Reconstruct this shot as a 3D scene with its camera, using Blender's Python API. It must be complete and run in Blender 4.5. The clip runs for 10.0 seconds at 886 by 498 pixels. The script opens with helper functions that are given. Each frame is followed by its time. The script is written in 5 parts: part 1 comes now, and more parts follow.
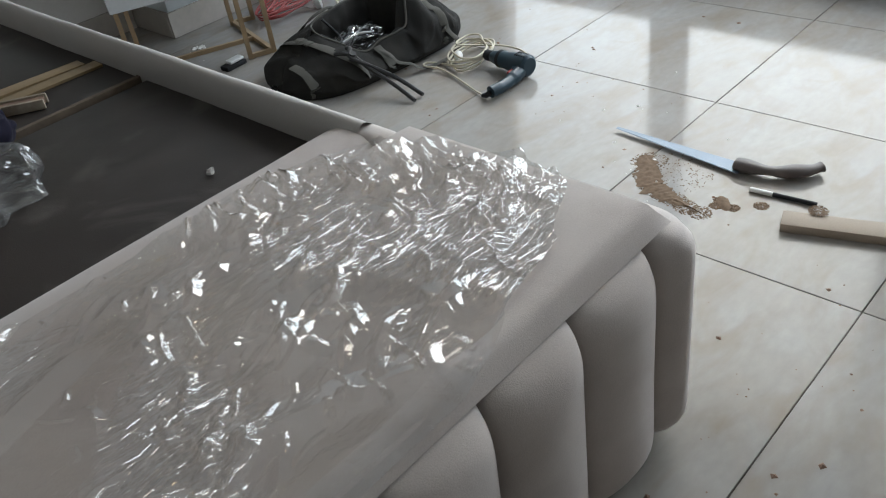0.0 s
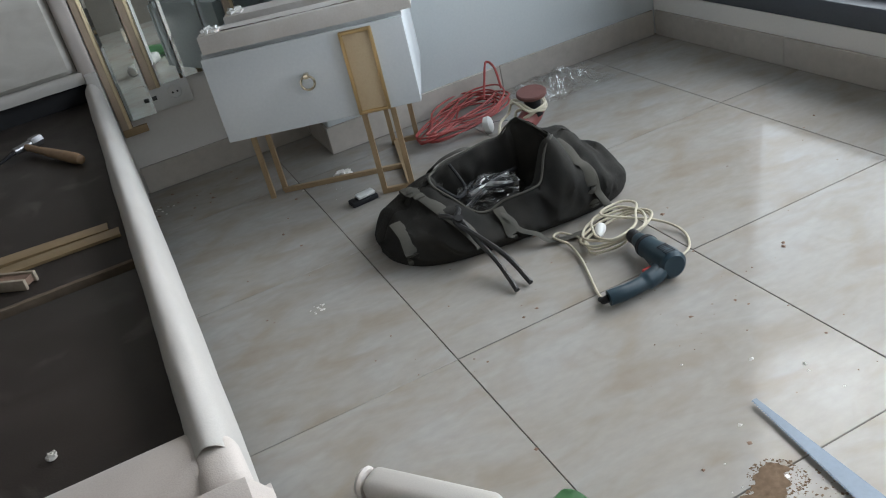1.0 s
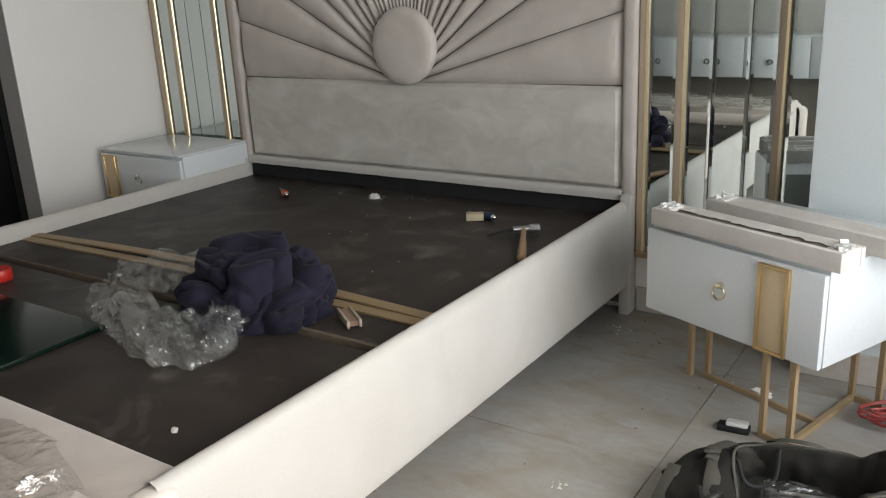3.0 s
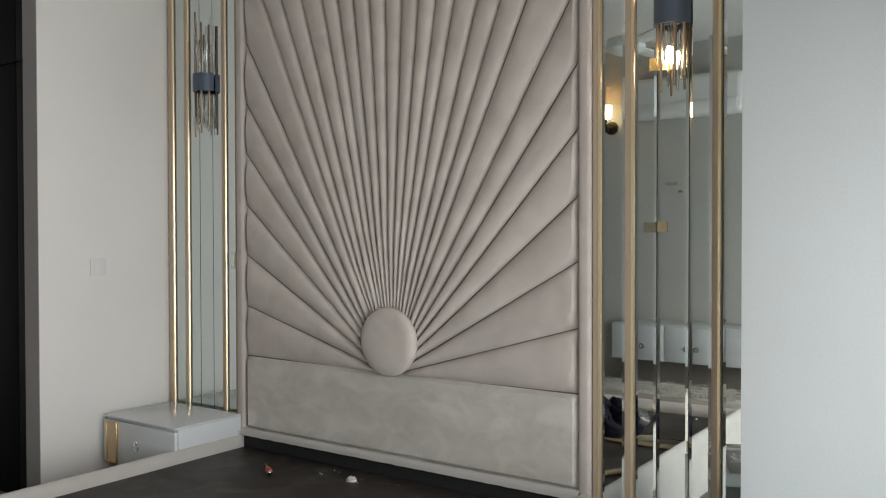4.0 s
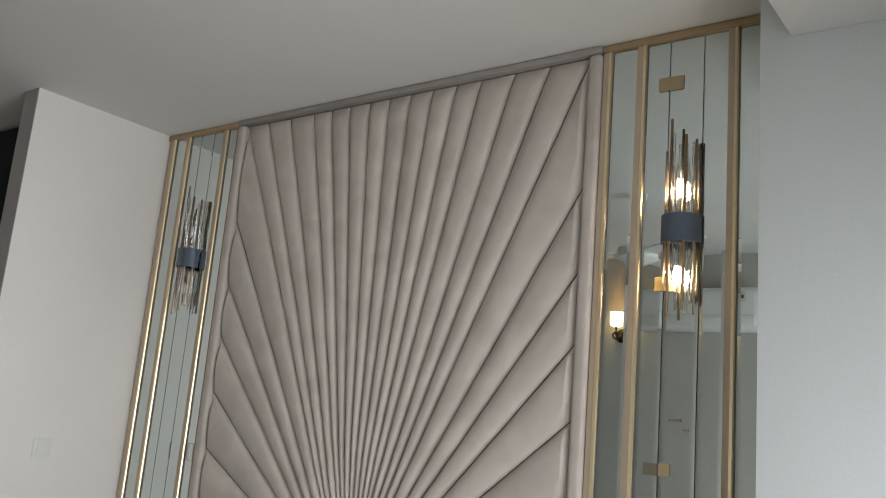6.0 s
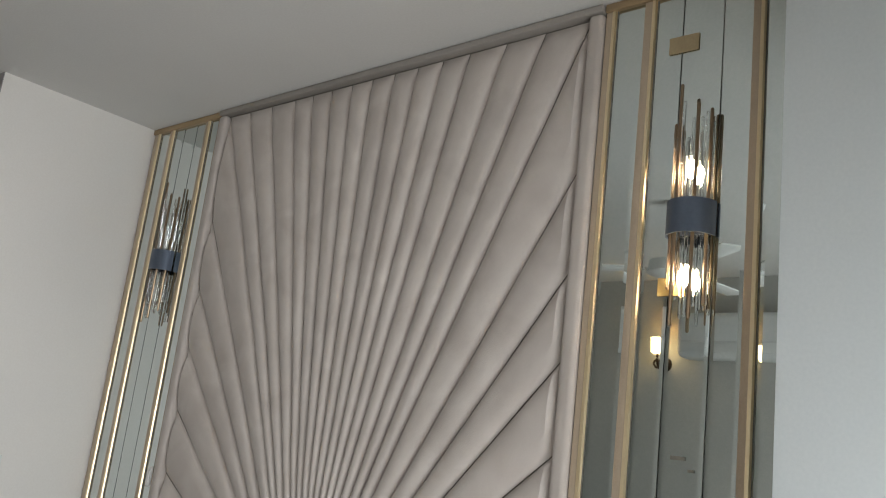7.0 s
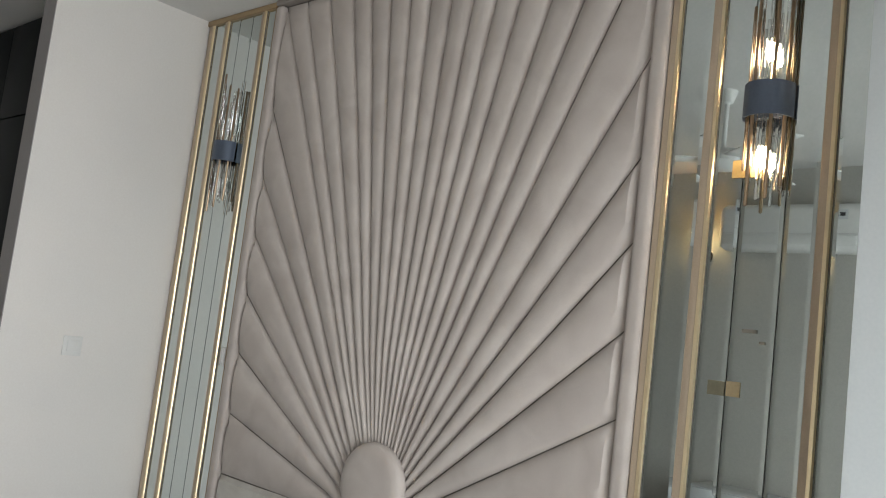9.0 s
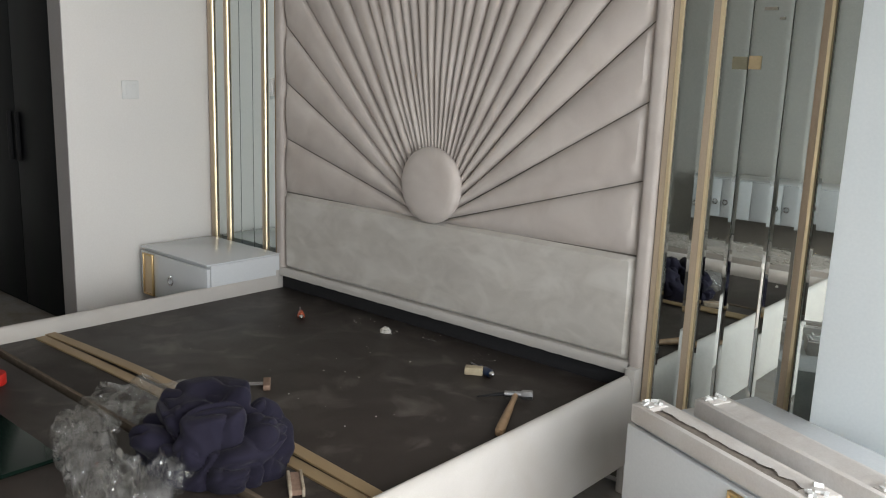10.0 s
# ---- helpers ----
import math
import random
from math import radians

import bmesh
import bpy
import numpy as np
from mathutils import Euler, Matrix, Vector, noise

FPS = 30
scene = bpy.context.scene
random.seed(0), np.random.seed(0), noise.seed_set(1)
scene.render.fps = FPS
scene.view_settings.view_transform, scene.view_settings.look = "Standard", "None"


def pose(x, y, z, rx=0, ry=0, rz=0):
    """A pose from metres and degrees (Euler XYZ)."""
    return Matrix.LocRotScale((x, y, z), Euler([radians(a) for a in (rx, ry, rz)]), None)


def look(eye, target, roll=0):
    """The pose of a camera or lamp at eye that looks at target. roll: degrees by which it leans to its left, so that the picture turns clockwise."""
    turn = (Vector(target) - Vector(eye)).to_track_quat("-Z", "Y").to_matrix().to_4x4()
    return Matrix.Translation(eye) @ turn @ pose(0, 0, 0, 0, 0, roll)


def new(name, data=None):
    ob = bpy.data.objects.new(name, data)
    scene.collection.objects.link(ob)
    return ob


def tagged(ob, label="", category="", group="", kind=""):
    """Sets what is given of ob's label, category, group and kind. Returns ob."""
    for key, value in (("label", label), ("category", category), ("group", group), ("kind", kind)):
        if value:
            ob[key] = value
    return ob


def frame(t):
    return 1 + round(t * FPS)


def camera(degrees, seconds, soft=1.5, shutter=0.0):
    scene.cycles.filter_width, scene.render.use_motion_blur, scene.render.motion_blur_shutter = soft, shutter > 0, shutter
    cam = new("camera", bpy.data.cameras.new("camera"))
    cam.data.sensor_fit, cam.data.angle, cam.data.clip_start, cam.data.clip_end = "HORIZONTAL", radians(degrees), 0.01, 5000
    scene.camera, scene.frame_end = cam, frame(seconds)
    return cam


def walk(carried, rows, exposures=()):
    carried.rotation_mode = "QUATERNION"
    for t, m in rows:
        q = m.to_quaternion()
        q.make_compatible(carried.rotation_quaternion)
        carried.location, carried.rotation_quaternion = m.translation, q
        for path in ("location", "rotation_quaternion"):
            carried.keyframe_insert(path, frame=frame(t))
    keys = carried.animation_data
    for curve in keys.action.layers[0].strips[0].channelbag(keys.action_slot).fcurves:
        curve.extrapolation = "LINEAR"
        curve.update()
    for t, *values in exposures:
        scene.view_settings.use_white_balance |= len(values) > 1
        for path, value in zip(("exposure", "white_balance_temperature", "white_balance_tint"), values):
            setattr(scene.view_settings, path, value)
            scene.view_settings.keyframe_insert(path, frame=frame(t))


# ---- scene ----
cam = camera(55.4, 10.0, soft=1.1)
METRES, EYE, TILT, LEAN, TURN = 8.0, 1.5, 0.0, 0.0, 0.0
PATH = [
    (0, (0.161, -3.099, 1.067), (1.255, -1.898, -0.1), -9.1),
    (0.3, (0.388, -3.05, 1.03), (1.208, -1.664, -0.156), -10.3),
    (0.5, (0.574, -2.987, 1.017), (1.27, -1.49, -0.112), -14.4),
    (0.7, (0.745, -2.96, 1.052), (1.417, -1.399, -0.003), -15.9),
    (1, (1.01, -2.923, 1.034), (1.562, -1.26, 0.07), -13.9),
    (1.3, (1.245, -2.872, 1.077), (1.437, -1.092, 0.187), -9.7),
    (1.5, (1.396, -2.832, 1.083), (1.339, -1.023, 0.23), -8.7),
    (1.7, (1.546, -2.759, 1.082), (1.335, -0.953, 0.248), -5.8),
    (2, (1.712, -2.725, 1.143), (1.246, -0.936, 0.38), -5.1),
    (2.2, (1.804, -2.739, 1.136), (1.13, -0.995, 0.425), -5.3),
    (3.3, (2.185, -2.835, 1.272), (1.065, -1.255, 0.768), -1.6),
    (3.5, (2.276, -2.855, 1.338), (1.149, -1.242, 0.976), -0.6),
    (4, (2.361, -2.941, 1.441), (1.209, -1.306, 1.408), -0.1),
    (4.5, (2.388, -2.927, 1.468), (1.209, -1.316, 1.595), 0.7),
    (5, (2.432, -2.923, 1.498), (1.248, -1.339, 1.8), 2.4),
    (5.2, (2.445, -2.89, 1.515), (1.254, -1.315, 1.848), 3.1),
    (6.5, (2.196, -2.315, 1.584), (1.009, -0.761, 2.003), 6.0),
    (7, (2.227, -2.011, 1.589), (0.929, -0.556, 2.036), 6.9),
    (7.5, (2.207, -1.933, 1.583), (0.876, -0.513, 2.044), 7.3),
    (8, (2.168, -1.968, 1.565), (0.828, -0.542, 1.982), 7.4),
    (8.5, (2.144, -2.063, 1.539), (0.798, -0.611, 1.819), 7.1),
    (9, (2.16, -2.165, 1.51), (0.819, -0.696, 1.719), 6.9),
    (9.5, (2.224, -2.316, 1.447), (0.912, -0.807, 1.385), 4.1),
    (10, (2.248, -2.52, 1.407), (0.966, -1.041, 1.0), 2.0),
]
EXPOSURES = [(0.0, 0.02, 5980, 8.5), (0.5, 0.24, 6050, 9), (1.0, 0.04, 6080, 9.5), (1.5, 0.28, 6180, 9.5), (2.0, 0.31, 6550, 11), (3.5, 0.40, 6720, 11),
             (4.5, 0.45, 6700, 12), (7.5, 0.44, 6650, 11), (9.0, 0.52, 6620, 11), (10.0, 0.58, 6650, 12)]
walk(cam, [(t, look(eye, target, roll)) for t, eye, target, roll in PATH], EXPOSURES)

# ---- light ----
world = bpy.data.worlds.new("overcast_sky")
scene.world = world
world.use_nodes = True
wn = world.node_tree
sky = wn.nodes.new("ShaderNodeTexSky")
sky.sky_type, sky.sun_disc = "NISHITA", False
sky.sun_elevation, sky.sun_rotation = radians(38), radians(70)
sky.air_density, sky.dust_density, sky.ozone_density = 1.0, 4.0, 1.0
wn.links.new(sky.outputs[0], wn.nodes["Background"].inputs[0])
wn.nodes["Background"].inputs[1].default_value = 0.15
sun_data = bpy.data.lights.new("sun", "SUN")
sun_data.energy, sun_data.angle, sun_data.color = 0.8, radians(15), (1.0, 0.96, 0.9)
new("sun", sun_data).matrix_world = look((9, 8, 12), (0, 0, 0))

WIN_X, WIN_Y0, WIN_Y1, WIN_Z0, WIN_Z1 = 2.95, -3.5, -0.50, 0.16, 2.5
day_data = bpy.data.lights.new("window_daylight", "AREA")
day_data.shape, day_data.size, day_data.size_y = "RECTANGLE", 2.8, 1.8
day_data.energy, day_data.color, day_data.spread = 58, (0.90, 0.955, 0.98), radians(134)
new("window_daylight", day_data).matrix_world = look((3.04, -2.02, 1.12), (0, -2.02, 0.82))

# ---- materials ----
def material(name, base, rough=0.6, metal=0.0, alt=None, scale=8.0, amount=0.5, fine=120.0, bump=0.1, bump_fine=0.0,
             spec=0.5, sheen=0.0, coords="Object", stretch=(1, 1, 1), detail=6.0, rough_var=0.0, distort=0.0, per_piece=0.0, dist=0.004, dust=None):
    """Base colour varied by broad blotches and fine grain, with relief."""
    m = bpy.data.materials.new(name)
    m.use_nodes = True
    nt = m.node_tree
    b = nt.nodes["Principled BSDF"]
    link = nt.links.new
    tc = nt.nodes.new("ShaderNodeTexCoord")
    mp = nt.nodes.new("ShaderNodeMapping")
    mp.inputs["Scale"].default_value = stretch
    link(tc.outputs[coords], mp.inputs[0])
    n1 = nt.nodes.new("ShaderNodeTexNoise")
    n1.inputs["Scale"].default_value, n1.inputs["Detail"].default_value, n1.inputs["Distortion"].default_value = scale, detail, distort
    n2 = nt.nodes.new("ShaderNodeTexNoise")
    n2.inputs["Scale"].default_value, n2.inputs["Detail"].default_value = fine, 3.0
    link(mp.outputs[0], n1.inputs["Vector"])
    link(mp.outputs[0], n2.inputs["Vector"])
    ramp = nt.nodes.new("ShaderNodeValToRGB")
    alt = alt or tuple(c * 0.8 for c in base)
    ramp.color_ramp.elements[0].position, ramp.color_ramp.elements[1].position = 0.5 - 0.2, 0.5 + 0.2
    ramp.color_ramp.elements[0].color = (*[a * amount + c * (1 - amount) for a, c in zip(alt, base)], 1)
    ramp.color_ramp.elements[1].color = (*base, 1)
    link(n1.outputs[0], ramp.inputs[0])
    grain = nt.nodes.new("ShaderNodeMixRGB")
    grain.blend_type, grain.inputs[0].default_value = "OVERLAY", 0.12
    link(ramp.outputs[0], grain.inputs[1])
    link(n2.outputs[0], grain.inputs[2])
    col = grain.outputs[0]
    if dust:
        tone, dscale, lo, hi, most = dust
        n3 = nt.nodes.new("ShaderNodeTexNoise")
        n3.inputs["Scale"].default_value, n3.inputs["Detail"].default_value, n3.inputs["Distortion"].default_value = dscale, 7.0, 0.8
        link(mp.outputs[0], n3.inputs["Vector"])
        r3 = nt.nodes.new("ShaderNodeMapRange")
        r3.inputs["From Min"].default_value, r3.inputs["From Max"].default_value, r3.inputs["To Max"].default_value = lo, hi, most
        link(n3.outputs[0], r3.inputs[0])
        mx = nt.nodes.new("ShaderNodeMixRGB")
        mx.inputs[2].default_value = (*tone, 1)
        link(r3.outputs[0], mx.inputs[0])
        link(col, mx.inputs[1])
        col = mx.outputs[0]
    if per_piece:
        oi = nt.nodes.new("ShaderNodeObjectInfo")
        hv = nt.nodes.new("ShaderNodeHueSaturation")
        ma = nt.nodes.new("ShaderNodeMath")
        ma.operation = "MULTIPLY_ADD"
        ma.inputs[1].default_value, ma.inputs[2].default_value = per_piece, 1 - per_piece / 2
        link(oi.outputs["Random"], ma.inputs[0])
        link(ma.outputs[0], hv.inputs["Value"])
        link(col, hv.inputs["Color"])
        col = hv.outputs[0]
    link(col, b.inputs["Base Color"])
    b.inputs["Metallic"].default_value, b.inputs["Roughness"].default_value = metal, rough
    b.inputs["Specular IOR Level"].default_value = spec
    if sheen:
        b.inputs["Sheen Weight"].default_value, b.inputs["Sheen Roughness"].default_value = sheen, 0.4
    if rough_var:
        mr = nt.nodes.new("ShaderNodeMapRange")
        mr.inputs["To Min"].default_value, mr.inputs["To Max"].default_value = max(0.02, rough - rough_var), rough + rough_var
        link(n1.outputs[0], mr.inputs[0])
        link(mr.outputs[0], b.inputs["Roughness"])
    if bump or bump_fine:
        add = nt.nodes.new("ShaderNodeMath")
        add.operation = "MULTIPLY_ADD"
        add.inputs[1].default_value = bump_fine / bump if bump else 1.0
        link(n2.outputs[0], add.inputs[0])
        link(n1.outputs[0], add.inputs[2])
        bp = nt.nodes.new("ShaderNodeBump")
        bp.inputs["Strength"].default_value, bp.inputs["Distance"].default_value = bump or bump_fine, dist
        link(add.outputs[0], bp.inputs["Height"])
        link(bp.outputs[0], b.inputs["Normal"])
    return m


WALL = material("painted_plaster", (0.775, 0.745, 0.71), 0.7, alt=(0.73, 0.71, 0.68), scale=2.5, amount=0.6, bump=0.05, bump_fine=0.05)
# Cooler, darker tone than WALL, for the projecting wall only.
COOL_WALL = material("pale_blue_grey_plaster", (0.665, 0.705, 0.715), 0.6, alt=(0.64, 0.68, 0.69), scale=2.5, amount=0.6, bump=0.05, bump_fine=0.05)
GREIGE_WALL = material("greige_plaster", (0.50, 0.485, 0.45), 0.7, scale=2.5, amount=0.3, bump=0.05)
EDGE_GREY = material("mauve_grey_end_tone", (0.36, 0.34, 0.335), 0.6, scale=4, amount=0.4, bump=0.04)
CEIL = material("ceiling_paint", (0.70, 0.69, 0.67), 0.8, scale=1.5, amount=0.25, bump=0.04)
TILE = material("polished_tile", (0.365, 0.36, 0.352), 0.10, alt=(0.295, 0.262, 0.222), scale=2.6, amount=0.9, fine=30, bump=0.0, stretch=(1, 1.8, 1), rough_var=0.06, distort=1.4, per_piece=0.05, spec=0.10, dust=((0.25, 0.20, 0.15), 5.5, 0.48, 0.72, 0.55))
SKIRT = material("skirting_tile", (0.50, 0.46, 0.415), 0.25, alt=(0.42, 0.375, 0.325), scale=3.0, amount=0.5, fine=40, bump=0.0, distort=1.0, per_piece=0.08)
GROUT = material("dark_grout", (0.13, 0.105, 0.08), 0.9, scale=30, bump=0.2)
VELVET = material("beige_velvet", (0.57, 0.515, 0.475), 0.75, alt=(0.455, 0.40, 0.365), scale=6.0, amount=0.85, per_piece=0.12, fine=500, bump=0.12, bump_fine=0.25, sheen=0.25, spec=0.2, distort=0.8)
VELVET_L = material("pale_velvet", (0.56, 0.53, 0.485), 0.75, alt=(0.44, 0.41, 0.37), scale=6.0, amount=0.75, fine=500, bump=0.12, bump_fine=0.25, sheen=0.3, spec=0.2, distort=1.5, stretch=(1.0, 1.0, 1.7), dust=((0.64, 0.615, 0.57), 4.6, 0.47, 0.64, 0.6))
LEATHER = material("pale_upholstery", (0.50, 0.475, 0.445), 0.6, alt=(0.44, 0.415, 0.385), scale=5.0, amount=0.6, fine=400, bump=0.1, bump_fine=0.15, spec=0.3, dust=((0.40, 0.355, 0.30), 2.4, 0.55, 0.74, 0.5))
# Dark tone that puts seam and edge shade into the colour.
GAP_SHADE = material("seam_and_edge_shade", (0.20, 0.18, 0.155), 0.9, scale=40, bump=0.1)
DECK = material("dark_brown_board", (0.026, 0.020, 0.017), 0.5, spec=0.3, alt=(0.042, 0.034, 0.029), scale=4.0, amount=0.7, fine=350, bump=0.1, bump_fine=0.2, distort=1.0, rough_var=0.1, dust=((0.13, 0.115, 0.10), 6.0, 0.55, 0.74, 0.65))
BLACK = material("black_cloth", (0.012, 0.012, 0.014), 0.8, scale=30, bump=0.2)
LACQUER = material("white_lacquer", (0.635, 0.655, 0.67), 0.22, alt=(0.61, 0.63, 0.645), scale=3, amount=0.5, bump=0.0, rough_var=0.06)
BOARD = material("raw_white_board", (0.62, 0.59, 0.56), 0.7, alt=(0.5, 0.45, 0.41), scale=9, amount=0.7, bump=0.3, fine=160)
CHIPWOOD = material("torn_chipboard", (0.26, 0.17, 0.12), 0.9, alt=(0.18, 0.11, 0.08), scale=60, amount=0.8, bump=0.5)
GOLD = material("brushed_gold", (0.62, 0.44, 0.22), 0.32, 0.85, alt=(0.55, 0.39, 0.19), scale=12, amount=0.6, fine=300, bump=0.03, rough_var=0.08)
GOLD_MATTE = material("matte_gold", (0.40, 0.285, 0.165), 0.5, 0.25, alt=(0.35, 0.25, 0.14), scale=10, amount=0.6, fine=250, bump=0.05)
GOLD_STRIP = material("satin_gold_strip", (0.53, 0.425, 0.315), 0.45, 0.2, alt=(0.48, 0.38, 0.28), scale=10, amount=0.6, fine=250, bump=0.03)
GOLD_BRIGHT = material("polished_gold", (0.80, 0.66, 0.44), 0.38, 1.0, scale=10, amount=0.2, bump=0.0)
CHROME = material("chrome", (0.8, 0.8, 0.8), 0.12, 1.0, scale=10, amount=0.1, bump=0.0)
STEEL = material("worn_steel", (0.42, 0.42, 0.43), 0.35, 0.9, alt=(0.25, 0.24, 0.24), scale=25, amount=0.6, bump=0.1)
MIRROR = material("silver_mirror", (0.64, 0.70, 0.69), 0.015, 1.0, alt=(0.64, 0.68, 0.67), scale=2, amount=0.3, bump=0.0)
PLASTIC_W = material("white_plastic", (0.74, 0.74, 0.72), 0.35, scale=6, amount=0.15, bump=0.0)
DARK_GREY = material("grey_blue_lamp_metal", (0.105, 0.13, 0.175), 0.35, 0.4, scale=12, amount=0.3, bump=0.0)
WARDROBE = material("black_lacquer_wardrobe", (0.007, 0.009, 0.010), 0.5, spec=0.15, scale=3, amount=0.5, bump=0.0)
FRAME_AL = material("slate_window_frame", (0.10, 0.11, 0.125), 0.4, 0.3, scale=10, amount=0.3, bump=0.03)


def glass(name, colour, rough=0.0, ior=1.45, clear=0.0):
    m = bpy.data.materials.new(name)
    m.use_nodes = True
    b = m.node_tree.nodes["Principled BSDF"]
    b.inputs["Base Color"].default_value = (*colour, 1)
    b.inputs["Roughness"].default_value, b.inputs["IOR"].default_value = rough, ior
    b.inputs["Transmission Weight"].default_value = 1.0
    return m


def film_material(name, tint, gloss, rough, alpha, scale, crease=0.5, broad=2.2, thin=3.4, floor_gloss=0.13, turns=((0.5, 0.7, 0.45), (-0.9, 2.1, 0.60))):
    """Thin clear film: mostly see-through, with a glossy coat and creases gathered in patches."""
    m = bpy.data.materials.new(name)
    m.use_nodes = True
    nt = m.node_tree
    nt.nodes.remove(nt.nodes["Principled BSDF"])
    out = nt.nodes["Material Output"]
    l = nt.links.new
    tr, gl, df = nt.nodes.new("ShaderNodeBsdfTransparent"), nt.nodes.new("ShaderNodeBsdfGlossy"), nt.nodes.new("ShaderNodeBsdfDiffuse")
    tr.inputs[0].default_value = (*tint, 1)
    df.inputs[0].default_value = (0.75, 0.75, 0.75, 1)
    gl.inputs["Roughness"].default_value = rough
    lw, fr = nt.nodes.new("ShaderNodeLayerWeight"), nt.nodes.new("ShaderNodeMath")
    lw.inputs[0].default_value = 0.5
    fr.operation = "MULTIPLY_ADD"
    fr.inputs[1].default_value, fr.inputs[2].default_value = gloss, floor_gloss
    sq = nt.nodes.new("ShaderNodeMath")
    sq.operation = "POWER"
    sq.inputs[1].default_value = 3.0
    l(lw.outputs["Facing"], sq.inputs[0]), l(sq.outputs[0], fr.inputs[0])
    if crease:
        tc, no, pa, ge = (nt.nodes.new("ShaderNodeTexCoord"), nt.nodes.new("ShaderNodeTexNoise"), nt.nodes.new("ShaderNodeTexNoise"), nt.nodes.new("ShaderNodeNewGeometry"))
        no.inputs["Scale"].default_value, no.inputs["Detail"].default_value = scale * 0.25, 4
        pa.inputs["Scale"].default_value, pa.inputs["Detail"].default_value, pa.inputs["Distortion"].default_value = broad, 3, 1.0
        l(tc.outputs["Object"], no.inputs["Vector"]), l(tc.outputs["Object"], pa.inputs["Vector"])
        mr = nt.nodes.new("ShaderNodeMapRange")
        mr.inputs["From Min"].default_value, mr.inputs["From Max"].default_value, mr.inputs["To Min"].default_value, mr.inputs["To Max"].default_value = 0.475, 0.575, 0.06, crease
        l(pa.outputs[0], mr.inputs[0])
        total = ge.outputs["Normal"]
        for turn, size, share in turns:
            wa, mp, vo = nt.nodes.new("ShaderNodeVectorMath"), nt.nodes.new("ShaderNodeMapping"), nt.nodes.new("ShaderNodeTexVoronoi")
            wa.operation = "MULTIPLY_ADD"
            wa.inputs[1].default_value = (0.055, 0.055, 0.055)
            mp.inputs["Rotation"].default_value, mp.inputs["Scale"].default_value = (0, 0, turn), (1.0, thin, 1.6)
            vo.inputs["Scale"].default_value = scale * size
            l(no.outputs["Color"], wa.inputs[0]), l(tc.outputs["Object"], wa.inputs[2]), l(wa.outputs[0], mp.inputs[0]), l(mp.outputs[0], vo.inputs["Vector"])
            ce, sc, ad = nt.nodes.new("ShaderNodeVectorMath"), nt.nodes.new("ShaderNodeVectorMath"), nt.nodes.new("ShaderNodeVectorMath")
            ce.operation, sc.operation, ad.operation = "SUBTRACT", "SCALE", "ADD"
            ce.inputs[1].default_value = (0.5, 0.5, 0.5)
            fac = nt.nodes.new("ShaderNodeMath")
            fac.operation = "MULTIPLY"
            fac.inputs[1].default_value = share * 2
            l(mr.outputs[0], fac.inputs[0]), l(vo.outputs["Color"], ce.inputs[0]), l(ce.outputs[0], sc.inputs[0]), l(fac.outputs[0], sc.inputs["Scale"])
            l(total, ad.inputs[0]), l(sc.outputs[0], ad.inputs[1])
            total = ad.outputs[0]
        nz = nt.nodes.new("ShaderNodeVectorMath")
        nz.operation = "NORMALIZE"
        l(total, nz.inputs[0]), l(nz.outputs[0], gl.inputs["Normal"])
    m1, m2 = nt.nodes.new("ShaderNodeMixShader"), nt.nodes.new("ShaderNodeMixShader")
    m1.inputs[0].default_value = alpha
    if crease:
        ml = nt.nodes.new("ShaderNodeMath")
        ml.operation = "MULTIPLY"
        ml.inputs[1].default_value = alpha
        l(mr.outputs[0], ml.inputs[0]), l(ml.outputs[0], m1.inputs[0])
    l(tr.outputs[0], m1.inputs[1]), l(df.outputs[0], m1.inputs[2])
    l(fr.outputs[0], m2.inputs[0]), l(m1.outputs[0], m2.inputs[1]), l(gl.outputs[0], m2.inputs[2])
    l(m2.outputs[0], out.inputs[0])
    return m


def glow(name, colour, strength):
    m = bpy.data.materials.new(name)
    m.use_nodes = True
    b = m.node_tree.nodes["Principled BSDF"]
    b.inputs["Base Color"].default_value = (*colour, 1)
    b.inputs["Emission Color"].default_value = (*colour, 1)
    b.inputs["Emission Strength"].default_value = strength
    return m


CLEAR = glass("clear_glass_rod", (0.97, 0.97, 0.96))
PANE = film_material("window_pane_glass", (0.95, 0.97, 0.97), 0.6, 0.01, 0.0, 1.0, 0.0, floor_gloss=0.04)
FILM = film_material("crinkled_clear_film", (0.95, 0.935, 0.915), 0.30, 0.035, 0.12, 36, 1.0, 3.1, 8.0, 0.19, turns=((-0.75, 0.5, 0.40), (-0.35, 1.3, 0.42), (0.5, 2.2, 0.34)))
BULB = glow("warm_bulb", (1.0, 0.80, 0.55), 80)
SCONCE_GLOW = glow("warm_sconce_glass", (1.0, 0.72, 0.36), 7)

# ---- mesh helpers ----
def mesh_ob(name, bm, mat, smooth=True):
    me = bpy.data.meshes.new(name)
    bm.normal_update()
    bm.to_mesh(me)
    bm.free()
    for m in (mat if isinstance(mat, (list, tuple)) else [mat]):
        me.materials.append(m)
    if smooth:
        me.polygons.foreach_set("use_smooth", [True] * len(me.polygons))
        me.set_sharp_from_angle(angle=radians(38))
    return new(name, me)


def part(name, bm, mat, parent, label=""):
    ob = mesh_ob(name, bm, mat)
    ob.parent = parent
    return tagged(ob, label) if label else ob


